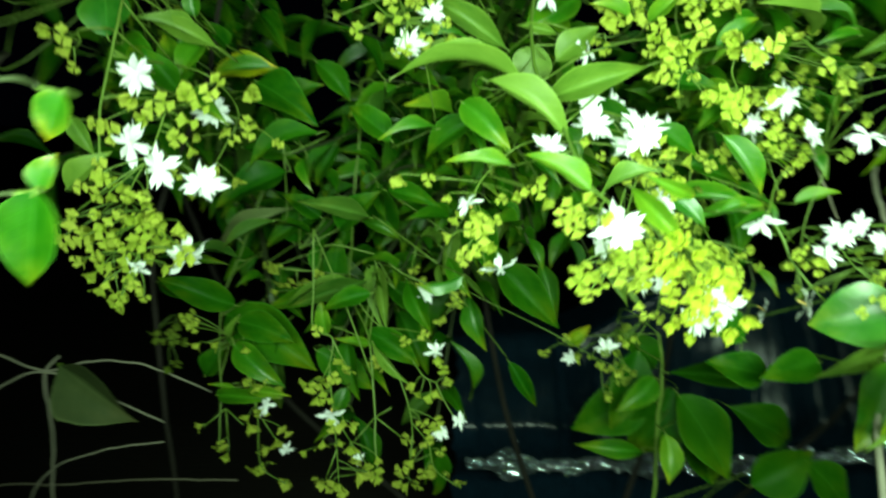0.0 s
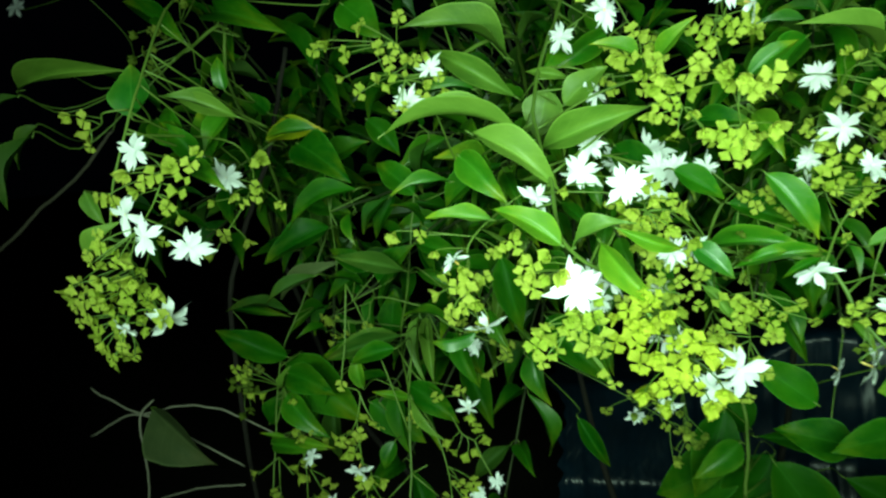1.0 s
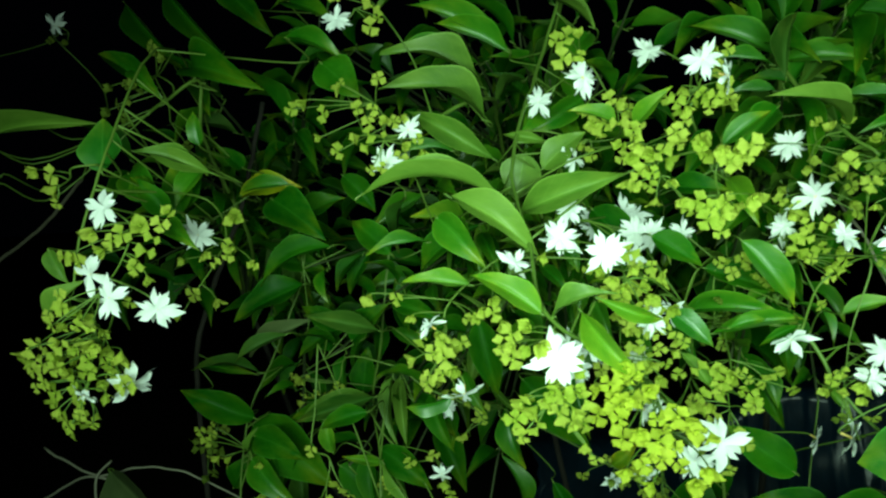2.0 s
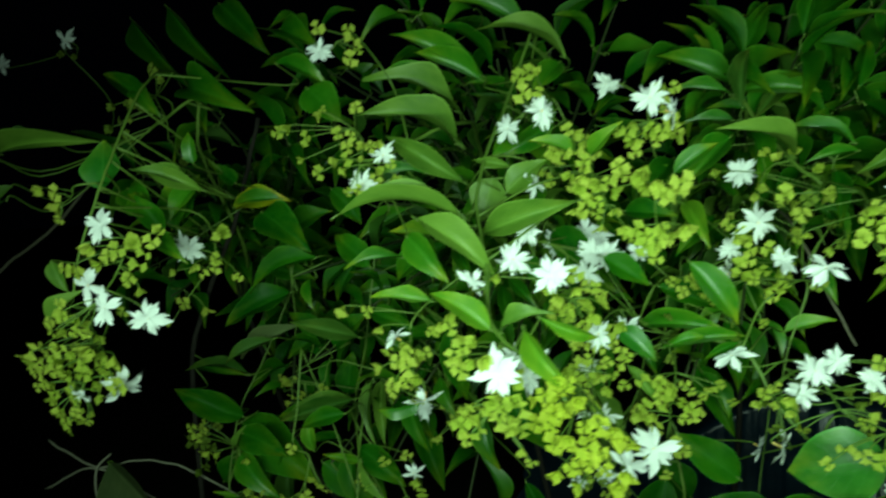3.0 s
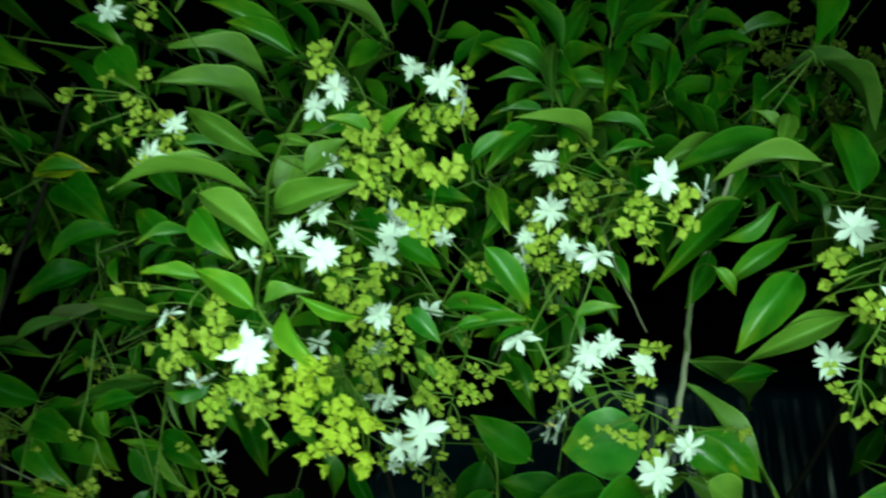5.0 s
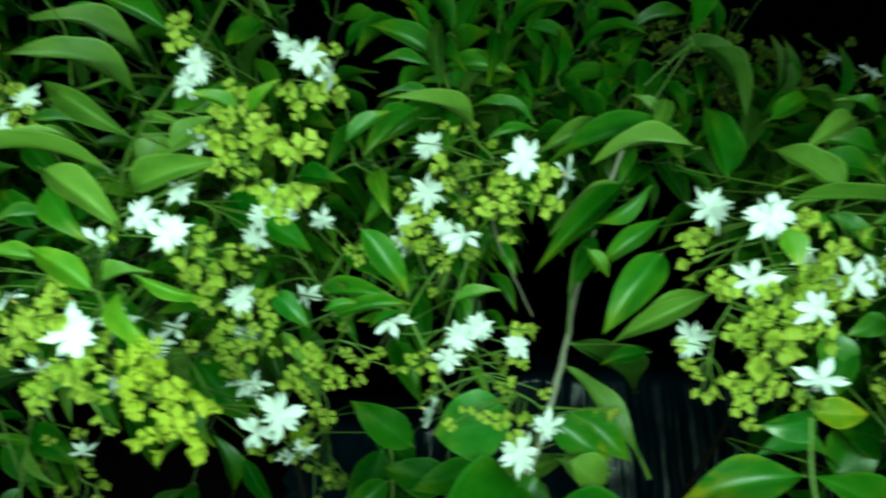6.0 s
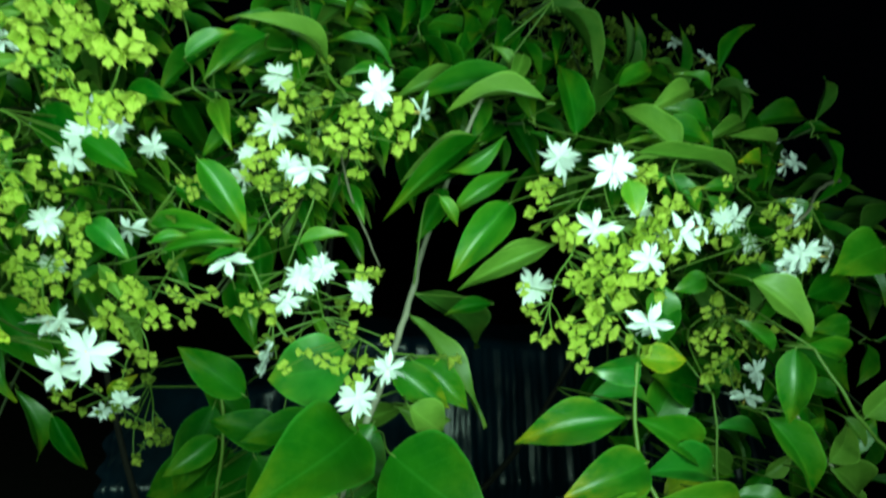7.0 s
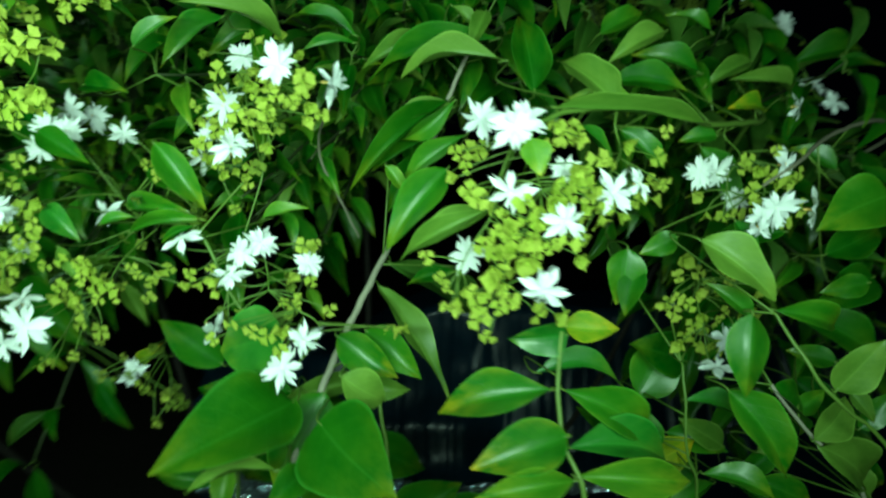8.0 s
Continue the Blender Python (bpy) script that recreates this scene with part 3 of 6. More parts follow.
branch([(0.760, 0.581, -0.020), (0.747, 0.562, 0.600), (0.739, 0.550, 1.066), (0.729, 0.550, 1.088), (0.725, 0.560, 1.138), (0.723, 0.570, 1.159)], 0.0015, 0.0010, GREEN_STEM, "thin upright green shoot in front of dark leaves", knots=0.05)
branch([(0.890, 0.561, -0.020), (0.878, 0.542, 0.600), (0.870, 0.530, 1.059), (0.817, 0.525, 1.112), (0.780, 0.530, 1.156)], 0.0022, 0.0014, PALE_STEM, "pale slanting shoot among grey-green leaves", knots=0.05)
branch([(0.050, 1.150, 1.200), (-0.060, 1.000, 1.340), (-0.101, 0.930, 1.380), (-0.106, 0.900, 1.316), (-0.115, 0.875, 1.198), (-0.110, 0.800, 1.124), (-0.082, 0.728, 1.089), (-0.074, 0.686, 1.014), (-0.071, 0.660, 0.958)], 0.0017, 0.0010, GREEN_STEM, "long hanging green twig with small leaf pairs", knots=0.06)
branch([(0.306, 0.861, -0.020), (0.295, 0.845, 0.500), (0.285, 0.830, 0.821), (0.289, 0.840, 0.908), (0.291, 0.845, 1.002), (0.284, 0.850, 1.055)], 0.003, 0.0018, GREEN_STEM, "slender upright twig before the dark blue sheet", knots=0.06)
branch([(-0.420, 1.120, 1.200), (-0.250, 0.980, 1.360), (-0.218, 0.880, 1.274), (-0.239, 0.850, 1.199), (-0.265, 0.800, 1.117), (-0.264, 0.770, 1.071), (-0.257, 0.740, 1.020), (-0.255, 0.720, 0.966)], 0.0016, 0.0009, GREEN_STEM, "drooping dark twig with small bract clusters", knots=0.06)
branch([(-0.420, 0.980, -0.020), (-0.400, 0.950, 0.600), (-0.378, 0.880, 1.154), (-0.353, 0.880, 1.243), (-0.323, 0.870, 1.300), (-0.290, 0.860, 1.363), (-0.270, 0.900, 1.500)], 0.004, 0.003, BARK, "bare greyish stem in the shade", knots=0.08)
branch([(0.050, 1.150, 1.200), (0.100, 0.950, 1.500), (0.121, 0.800, 1.577), (0.093, 0.720, 1.479), (0.077, 0.620, 1.391), (0.092, 0.550, 1.331), (0.105, 0.490, 1.289), (0.138, 0.465, 1.269), (0.159, 0.455, 1.245)], 0.0020, 0.0013, GREEN_STEM, "arching branch with pale leaves above bright flowers", knots=0.06)
branch([(0.420, 1.150, 1.250), (0.380, 0.950, 1.470), (0.348, 0.840, 1.535), (0.340, 0.810, 1.489), (0.368, 0.730, 1.416), (0.390, 0.700, 1.388)], 0.0032, 0.0016, GREEN_STEM, "leafy branch reaching outwards high in the shrub", knots=0.06)
branch([(-0.420, 1.120, 1.200), (-0.360, 0.900, 1.520), (-0.270, 0.660, 1.520), (-0.249, 0.545, 1.414), (-0.251, 0.530, 1.384), (-0.256, 0.515, 1.343), (-0.255, 0.500, 1.303)], 0.0014, 0.0009, GREEN_STEM, "hanging green branch carrying a heavy flower cluster", knots=0.06)
branch([(-0.420, 1.120, 1.200), (-0.300, 0.900, 1.320), (-0.304, 0.800, 1.457), (-0.288, 0.770, 1.512), (-0.310, 0.740, 1.486), (-0.315, 0.710, 1.467)], 0.0028, 0.0015, GREEN_STEM, "dark leafy branch with a red-tinged shoot", knots=0.06)
branch([(0.920, 1.150, 1.150), (0.880, 0.820, 1.360), (0.831, 0.700, 1.358), (0.747, 0.620, 1.354), (0.689, 0.575, 1.363), (0.649, 0.555, 1.364), (0.605, 0.535, 1.359), (0.577, 0.520, 1.347)], 0.0032, 0.0018, GREEN_STEM, "arching branch over the bright flower cluster", knots=0.06)
branch([(0.920, 1.150, 1.150), (1.060, 0.850, 1.340), (0.979, 0.740, 1.365), (0.879, 0.660, 1.347), (0.817, 0.600, 1.324), (0.785, 0.590, 1.305)], 0.0028, 0.0014, GREY_STEM, "thin branch with white flowers at its end", knots=0.06)
branch([(0.420, 1.150, 1.250), (0.250, 0.900, 1.240), (0.213, 0.720, 1.265), (0.243, 0.680, 1.250), (0.309, 0.645, 1.243), (0.336, 0.630, 1.196), (0.366, 0.620, 1.165)], 0.0024, 0.0014, GREEN_STEM, "slanting twig with flowers and small leaves", knots=0.06)
branch([(0.050, 1.150, 1.200), (0.040, 0.900, 1.450), (0.042, 0.730, 1.464), (0.005, 0.680, 1.443), (-0.024, 0.640, 1.424), (-0.050, 0.620, 1.424)], 0.0026, 0.0014, GREEN_STEM, "leafy twig with green bracts in shade", knots=0.06)
branch([(-0.503, 0.871, -0.020), (-0.514, 0.855, 0.500), (-0.524, 0.840, 0.825), (-0.510, 0.835, 0.914), (-0.508, 0.830, 1.011), (-0.498, 0.850, 1.027)], 0.0022, 0.0015, PALE_STEM, "dim grey twig in the dark lower corner", knots=0.06)
branch([(-0.554, 0.901, -0.020), (-0.564, 0.885, 0.500), (-0.574, 0.870, 0.802), (-0.537, 0.870, 0.854), (-0.468, 0.870, 0.882), (-0.386, 0.880, 0.888)], 0.0020, 0.0012, PALE_STEM, "bare dim twig bending to the side", knots=0.06)
branch([(-0.612, 0.850, 0.968), (-0.514, 0.838, 1.010), (-0.449, 0.850, 0.971), (-0.378, 0.870, 0.922)], 0.0018, 0.0012, PALE_STEM, "bare dim twig across the dark", knots=0.04)
branch([(-0.609, 0.860, 1.039), (-0.516, 0.842, 1.010), (-0.464, 0.860, 1.015), (-0.398, 0.860, 1.011), (-0.311, 0.870, 0.966)], 0.0017, 0.0011, PALE_STEM, "thin dim twig leaning sideways", knots=0.04)
branch([(-0.632, 0.931, -0.020), (-0.642, 0.915, 0.500), (-0.652, 0.900, 0.800), (-0.537, 0.900, 0.811), (-0.440, 0.900, 0.818), (-0.294, 0.900, 0.817)], 0.0022, 0.0016, GREY_STEM, "thin dark bare twig in deep shade", knots=0.04)
branch([(-0.960, 0.931, -0.020), (-0.980, 0.915, 0.700), (-0.881, 0.900, 1.175), (-0.771, 0.900, 1.245), (-0.690, 0.900, 1.299), (-0.612, 0.900, 1.350), (-0.546, 0.900, 1.411)], 0.0036, 0.0022, GREY_STEM, "dim bare stick leaning in the corner", knots=0.05)
branch([(0.420, 1.150, 1.250), (0.400, 0.900, 1.360), (0.401, 0.750, 1.308), (0.417, 0.750, 1.275), (0.432, 0.750, 1.247), (0.442, 0.750, 1.224)], 0.0016, 0.0009, GREY_STEM, "thin bare twig hanging in the dark gap", knots=0.06)
branch([(0.504, 0.631, -0.020), (0.492, 0.612, 0.600), (0.484, 0.600, 1.009), (0.469, 0.615, 1.111), (0.465, 0.630, 1.153)], 0.0026, 0.0016, GREEN_STEM, "thin stem with a few drooping leaves", knots=0.05)
branch([(-0.420, 0.360, -0.020), (-0.420, 0.355, 0.700), (-0.360, 0.310, 1.300), (-0.176, 0.275, 1.359), (-0.169, 0.282, 1.357)], 0.0015, 0.0009, SHADE_STEM, "thin dull twig with yellow-edged leaves", knots=0.05)
branch([(-0.420, 0.335, -0.020), (-0.420, 0.330, 0.800), (-0.320, 0.285, 1.230), (-0.186, 0.261, 1.313), (-0.170, 0.259, 1.317)], 0.0016, 0.0010, SHADE_STEM, "short green shoot holding a dark broad leaf", knots=0.05)

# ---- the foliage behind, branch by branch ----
# leaf mixes weighted to darker greens: part of the inner shade is in their colour
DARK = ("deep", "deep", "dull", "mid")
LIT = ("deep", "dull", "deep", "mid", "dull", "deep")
FAR_ROOTS = ((-0.42, 1.12, 1.2), (0.05, 1.15, 1.2), (0.42, 1.15, 1.25), (0.92, 1.15, 1.15))
far_rng = random.Random(11)


def far_set(count, x_from, x_to, y_from, y_to, low, high, kinds, size, leaves, label, seed, droop=0.6):
    """Branches that spread from the limbs to ends strewn evenly over a stretch of the shrub. high: its top, by x."""
    for k in range(count):
        x = x_from + (x_to - x_from) * (k + far_rng.random()) / count
        root = min(FAR_ROOTS, key=lambda r: abs(r[0] - x))
        z = low + (high(x) - low) * ((k * 0.618 + 0.13) % 1.0)
        if 0.40 < x < 0.66 and z < 1.34 or 0.42 < x < 0.82 and z < 1.22:
            continue  # the gap beside the bare stem
        if x < -0.28 and z < 1.22:
            continue  # bare twigs in the dark corner
        if 0.05 < x < 0.45 and z < 1.13:
            continue  # open dark below the hanging sprays
        end = (x, y_from + (y_to - y_from) * far_rng.random(), z)
        mid = tuple((a + b) / 2 + d for a, b, d in zip(root, end, (0.02, 0.06, 0.07)))
        far_branch([root, mid, end], leaves, kinds, size, label, seed + k, droop=droop)


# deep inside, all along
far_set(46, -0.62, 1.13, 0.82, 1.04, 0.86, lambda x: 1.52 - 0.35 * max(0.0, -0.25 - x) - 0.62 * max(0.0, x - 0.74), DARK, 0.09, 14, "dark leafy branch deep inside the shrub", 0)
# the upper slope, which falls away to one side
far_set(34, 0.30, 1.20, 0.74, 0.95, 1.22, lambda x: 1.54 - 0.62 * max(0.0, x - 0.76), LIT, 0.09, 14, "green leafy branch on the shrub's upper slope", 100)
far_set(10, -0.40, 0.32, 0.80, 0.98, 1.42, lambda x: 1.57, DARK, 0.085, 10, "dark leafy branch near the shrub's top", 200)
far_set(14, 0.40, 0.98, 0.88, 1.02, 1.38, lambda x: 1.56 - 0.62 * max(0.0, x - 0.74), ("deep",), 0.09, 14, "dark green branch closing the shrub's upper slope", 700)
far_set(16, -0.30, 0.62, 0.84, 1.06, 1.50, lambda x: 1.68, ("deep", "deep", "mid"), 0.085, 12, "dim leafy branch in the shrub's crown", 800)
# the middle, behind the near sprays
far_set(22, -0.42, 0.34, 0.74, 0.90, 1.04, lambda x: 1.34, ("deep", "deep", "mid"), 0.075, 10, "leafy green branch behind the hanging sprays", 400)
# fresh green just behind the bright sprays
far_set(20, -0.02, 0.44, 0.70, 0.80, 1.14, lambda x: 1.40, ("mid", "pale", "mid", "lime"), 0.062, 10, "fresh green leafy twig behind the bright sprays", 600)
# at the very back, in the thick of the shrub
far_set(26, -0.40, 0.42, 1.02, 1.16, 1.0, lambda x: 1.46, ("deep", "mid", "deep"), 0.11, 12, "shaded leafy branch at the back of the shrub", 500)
# low, on the outer side
far_set(9, 0.80, 1.15, 0.66, 0.85, 0.95, lambda x: 1.22, ("deep", "mid"), 0.085, 12, "broad-leaved branch low in the shrub", 300)
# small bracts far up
# small bracts, their dimness partly in the darkened material
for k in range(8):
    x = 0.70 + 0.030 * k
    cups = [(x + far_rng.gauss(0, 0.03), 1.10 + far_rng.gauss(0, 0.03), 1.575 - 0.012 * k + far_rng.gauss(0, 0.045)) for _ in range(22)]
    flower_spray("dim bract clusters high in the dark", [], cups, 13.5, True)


# ---- leaves that stand out ----
leaf((0.048, 0.705, 1.438), (-0.042, 0.645, 1.468), 0.34, "pale", 4, 10)
leaf((0.039, 0.750, 1.477), (-0.056, 0.710, 1.513), 0.30, "pale", 4, 10)
leaf((0.065, 0.760, 1.516), (-0.032, 0.730, 1.564), 0.26, "mid", 2, -10)
leaf((0.154, 0.790, 1.536), (0.060, 0.740, 1.565), 0.34, "pale", 2, 10)
leaf((0.068, 0.600, 1.365), (-0.045, 0.568, 1.375), 0.17, "pale", 2, 45)
leaf((0.030, 0.565, 1.369), (0.100, 0.550, 1.324), 0.36, "pale", 2, -10)
leaf((0.082, 0.600, 1.352), (0.164, 0.575, 1.381), 0.34, "pale", 2, 15)
leaf((0.058, 0.660, 1.399), (-0.021, 0.660, 1.448), 0.30, "pale", 2, -20)
leaf((0.051, 0.530, 1.303), (-0.001, 0.530, 1.307), 0.28, "lime", 1, 10)
leaf((0.103, 0.488, 1.289), (0.054, 0.500, 1.315), 0.36, "lime", 1, 5)
leaf((0.110, 0.485, 1.287), (0.150, 0.470, 1.305), 0.42, "pale", 4, -20)
leaf((0.139, 0.475, 1.301), (0.182, 0.490, 1.284), 0.26, "lime", 2, 30)
leaf((0.128, 0.475, 1.293), (0.163, 0.450, 1.254), 0.33, "lime", 4, 25)
leaf((0.200, 0.600, 1.269), (0.231, 0.590, 1.243), 0.50, "gloss", 1, 0)
leaf((0.208, 0.600, 1.236), (0.231, 0.590, 1.207), 0.30, "pale", 1, 0)
leaf((0.243, 0.600, 1.256), (0.272, 0.600, 1.263), 0.40, "mid", 2, 0)
leaf((0.117, 0.660, 1.328), (0.130, 0.650, 1.296), 0.50, "mid", 1, 0)
leaf((0.014, 0.600, 1.351), (0.055, 0.580, 1.311), 0.46, "mid", 1, 20)
leaf((0.086, 0.660, 1.403), (0.075, 0.660, 1.361), 0.90, "pale", 0, 0)
leaf((0.029, 0.610, 1.349), (0.054, 0.590, 1.308), 0.38, "mid", 1, 20)
leaf((-0.005, 0.660, 1.326), (-0.061, 0.640, 1.319), 0.26, "mid", 2, 10)
leaf((-0.112, 0.790, 1.138), (-0.213, 0.785, 1.109), 0.26, "mid", 1, -10)
leaf((0.018, 0.650, 1.394), (-0.038, 0.630, 1.391), 0.26, "pale", 1, 5)
leaf((0.021, 0.660, 1.409), (-0.033, 0.650, 1.407), 0.26, "mid", 2, 5)
leaf((-0.201, 0.630, 1.398), (-0.258, 0.610, 1.423), 0.34, "pale", 2, -20)
leaf((-0.267, 0.565, 1.401), (-0.273, 0.580, 1.448), 0.85, "gloss", 0, 0)
leaf((-0.228, 0.600, 1.360), (-0.259, 0.590, 1.397), 0.46, "deep", 1, 0)
leaf((-0.255, 0.660, 1.365), (-0.230, 0.670, 1.416), 0.62, "deep", 0, 0)
leaf((-0.254, 0.790, 1.378), (-0.177, 0.787, 1.385), 0.42, "gold", 1, 0)
leaf((-0.309, 0.730, 1.489), (-0.384, 0.730, 1.542), 0.30, "deep", 3, 0)
leaf((-0.286, 0.755, 1.520), (-0.174, 0.680, 1.484), 0.36, "deep", 2, 10)
leaf((-0.451, 0.980, 1.686), (-0.356, 0.980, 1.572), 0.22, "deep", 3, 20)
leaf((-0.540, 1.020, 1.683), (-0.438, 1.000, 1.568), 0.22, "deep", 3, 20)
leaf((-0.351, 0.960, 1.677), (-0.272, 0.950, 1.597), 0.38, "deep", 1, 10)
leaf((-0.154, 0.710, 1.534), (-0.084, 0.690, 1.500), 0.32, "mid", 2, 0)
leaf((-0.112, 0.690, 1.503), (-0.071, 0.680, 1.466), 0.75, "deep", 0, 0)
leaf((-0.161, 0.740, 1.578), (-0.100, 0.700, 1.546), 0.40, "deep", 1, 0)
leaf((-0.468, 0.660, 1.444), (-0.324, 0.640, 1.453), 0.20, "pale", 2, 20)
leaf((0.113, 0.860, 1.581), (0.018, 0.840, 1.626), 0.36, "mid", 2, 0)
leaf((0.068, 0.730, 1.507), (-0.003, 0.720, 1.540), 0.36, "mid", 3, -10)
leaf((0.148, 0.780, 1.530), (0.120, 0.740, 1.496), 0.50, "mid", 0, 0)
leaf((0.177, 0.620, 1.419), (0.203, 0.600, 1.446), 0.38, "lime", 1, 0)
leaf((0.163, 0.630, 1.422), (0.123, 0.615, 1.434), 0.38, "lime", 1, 0)
leaf((0.340, 0.820, 1.499), (0.255, 0.830, 1.540), 0.36, "mid", 4, -10)
leaf((0.343, 0.820, 1.494), (0.422, 0.800, 1.486), 0.38, "mid", 4, 15)
leaf((0.372, 0.720, 1.415), (0.292, 0.660, 1.443), 0.28, "pale", 2, 0)
leaf((0.436, 0.750, 1.428), (0.367, 0.760, 1.444), 0.26, "mid", 4, 10)
leaf((0.436, 0.740, 1.420), (0.383, 0.730, 1.409), 0.26, "mid", 2, 0)
leaf((0.314, 0.720, 1.437), (0.263, 0.690, 1.388), 0.40, "mid", 3, 0)
leaf((0.516, 0.760, 1.433), (0.442, 0.760, 1.398), 0.32, "pale", 4, -10)
leaf((0.352, 0.840, 1.533), (0.299, 0.850, 1.602), 0.32, "deep", 3, 20)
leaf((0.443, 1.000, 1.580), (0.540, 1.050, 1.647), 0.50, "deep", 1, 0)
leaf((0.360, 0.880, 1.543), (0.392, 0.900, 1.609), 0.36, "deep", 1, 0)
leaf((0.437, 0.900, 1.556), (0.505, 0.900, 1.535), 0.32, "deep", 2, 0)
leaf((0.332, 0.800, 1.487), (0.265, 0.800, 1.496), 0.24, "mid", 2, 0)
leaf((0.329, 0.780, 1.458), (0.271, 0.780, 1.455), 0.24, "mid", 1, 0)
leaf((0.377, 0.840, 1.465), (0.310, 0.840, 1.479), 0.34, "deep", 2, 0)
leaf((0.356, 0.685, 1.251), (0.399, 0.680, 1.264), 0.36, "lime", 1, -20)
leaf((0.226, 0.700, 1.252), (0.306, 0.660, 1.255), 0.30, "mid", 4, 0)
leaf((0.242, 0.660, 1.239), (0.318, 0.650, 1.254), 0.24, "mid", 2, 0)
leaf((0.267, 0.660, 1.320), (0.311, 0.660, 1.261), 0.40, "mid", 1, 0)
leaf((0.244, 0.700, 1.292), (0.305, 0.700, 1.270), 0.40, "deep", 1, 0)
leaf((0.188, 0.620, 1.329), (0.228, 0.620, 1.304), 0.50, "deep", 1, 0)
leaf((0.143, 0.680, 1.351), (0.187, 0.660, 1.297), 0.50, "deep", 1, 0)
leaf((0.043, 0.660, 1.341), (-0.022, 0.680, 1.292), 0.40, "deep", 2, 0)
leaf((-0.061, 0.720, 1.260), (-0.004, 0.700, 1.247), 0.40, "deep", 2, 0)
leaf((-0.118, 0.760, 1.212), (-0.068, 0.740, 1.257), 0.50, "deep", 1, 0)
leaf((-0.140, 0.780, 1.221), (-0.183, 0.780, 1.248), 0.50, "deep", 1, 0)
leaf((0.017, 0.620, 1.192), (-0.028, 0.620, 1.182), 0.40, "mid", 1, -60)
leaf((-0.274, 0.820, 1.107), (-0.350, 0.820, 1.131), 0.30, "deep", 2, 0)
leaf((-0.180, 0.820, 1.226), (-0.275, 0.820, 1.179), 0.26, "dry", 2, 0)
leaf((-0.353, 0.840, 1.161), (-0.260, 0.820, 1.156), 0.18, "mid", 2, 0)
leaf((0.039, 0.900, 1.625), (0.002, 0.860, 1.596), 0.50, "mid", 2, 0)
leaf((0.186, 0.740, 1.455), (0.228, 0.740, 1.431), 0.30, "deep", 2, 0)
leaf((0.263, 0.740, 1.418), (0.226, 0.700, 1.372), 0.40, "deep", 2, 0)
leaf((0.209, 0.660, 1.368), (0.254, 0.640, 1.364), 0.45, "deep", 1, 0)
leaf((0.304, 0.740, 1.359), (0.262, 0.720, 1.319), 0.40, "deep", 2, 0)
leaf((0.445, 0.800, 1.337), (0.409, 0.800, 1.369), 0.40, "deep", 1, 0)
leaf((0.139, 0.740, 1.459), (0.086, 0.720, 1.426), 0.40, "mid", 1, -40)
leaf((-0.053, 0.700, 1.313), (-0.098, 0.720, 1.348), 0.50, "deep", 1, 0)
leaf((-0.199, 0.820, 1.342), (-0.138, 0.820, 1.371), 0.50, "deep", 1, 0)
leaf((-0.241, 0.840, 1.296), (-0.171, 0.840, 1.282), 0.50, "deep", 2, 0)
leaf((-0.086, 0.740, 1.097), (-0.026, 0.720, 1.062), 0.45, "deep", 1, 0)
leaf((-0.188, 0.780, 1.092), (-0.221, 0.780, 1.024), 0.40, "deep", 2, 0)
leaf((-0.294, 0.800, 1.019), (-0.261, 0.800, 1.066), 0.60, "deep", 2, 0)
leaf((.399, .565, 1.176), (.336, .600, 1.15), 0.80, "gloss", 0, 0)
leaf((0.436, 0.600, 1.165), (0.489, 0.590, 1.132), 0.52, "tipped", 1, 10)
leaf((0.449, 0.620, 1.121), (0.501, 0.620, 1.109), 0.55, "pale", 2, 20)
leaf((.467, .684, 1.188), (.535, .625, 1.101), 0.24, "pale", 0, -25)
leaf((.476, .713, 1.206), (.575, .80, 1.125), 0.24, "dull", 1, 0)
leaf((0.532, 0.740, 1.369), (0.434, 0.700, 1.279), 0.22, "deep", 2, 0)
leaf((0.524, 0.740, 1.338), (0.455, 0.720, 1.298), 0.26, "deep", 3, 0)
leaf((0.537, 0.740, 1.362), (0.450, 0.720, 1.315), 0.24, "pale", 1, 20)
leaf((0.500, 0.740, 1.312), (0.472, 0.720, 1.256), 0.36, "deep", 1, 0)
leaf((0.525, 0.600, 1.310), (0.476, 0.590, 1.242), 0.40, "mid", 1, 0)
leaf((0.556, 0.575, 1.280), (0.486, 0.600, 1.233), 0.26, "pale", 2, 0)
leaf((0.473, 0.640, 1.308), (0.492, 0.640, 1.283), 0.45, "lime", 1, 0)
leaf((0.539, 0.660, 1.210), (0.493, 0.660, 1.197), 0.40, "deep", 2, 0)
leaf((0.307, 0.640, 1.250), (0.276, 0.640, 1.233), 0.30, "deep", 2, 0)
leaf((0.387, 0.660, 1.090), (0.317, 0.640, 1.080), 0.50, "deep", 0, 0)
leaf((-0.073, 0.660, 1.164), (-0.123, 0.660, 1.146), 0.40, "deep", 1, 0)
leaf((0.317, 0.680, 1.107), (0.256, 0.680, 1.151), 0.50, "deep", 0, 0)
leaf((0.354, 0.700, 1.059), (0.285, 0.700, 1.074), 0.60, "deep", 0, 0)
leaf((0.575, 0.660, 1.402), (0.482, 0.690, 1.386), 0.26, "pale", 4, 10)
leaf((0.574, 0.720, 1.427), (0.447, 0.750, 1.388), 0.30, "deep", 2, 0)
leaf((0.648, 0.555, 1.365), (0.610, 0.605, 1.401), 0.46, "pale", 1, 0)
leaf((0.598, 0.530, 1.361), (0.740, 0.595, 1.354), 0.10, "pale", 0, 0)
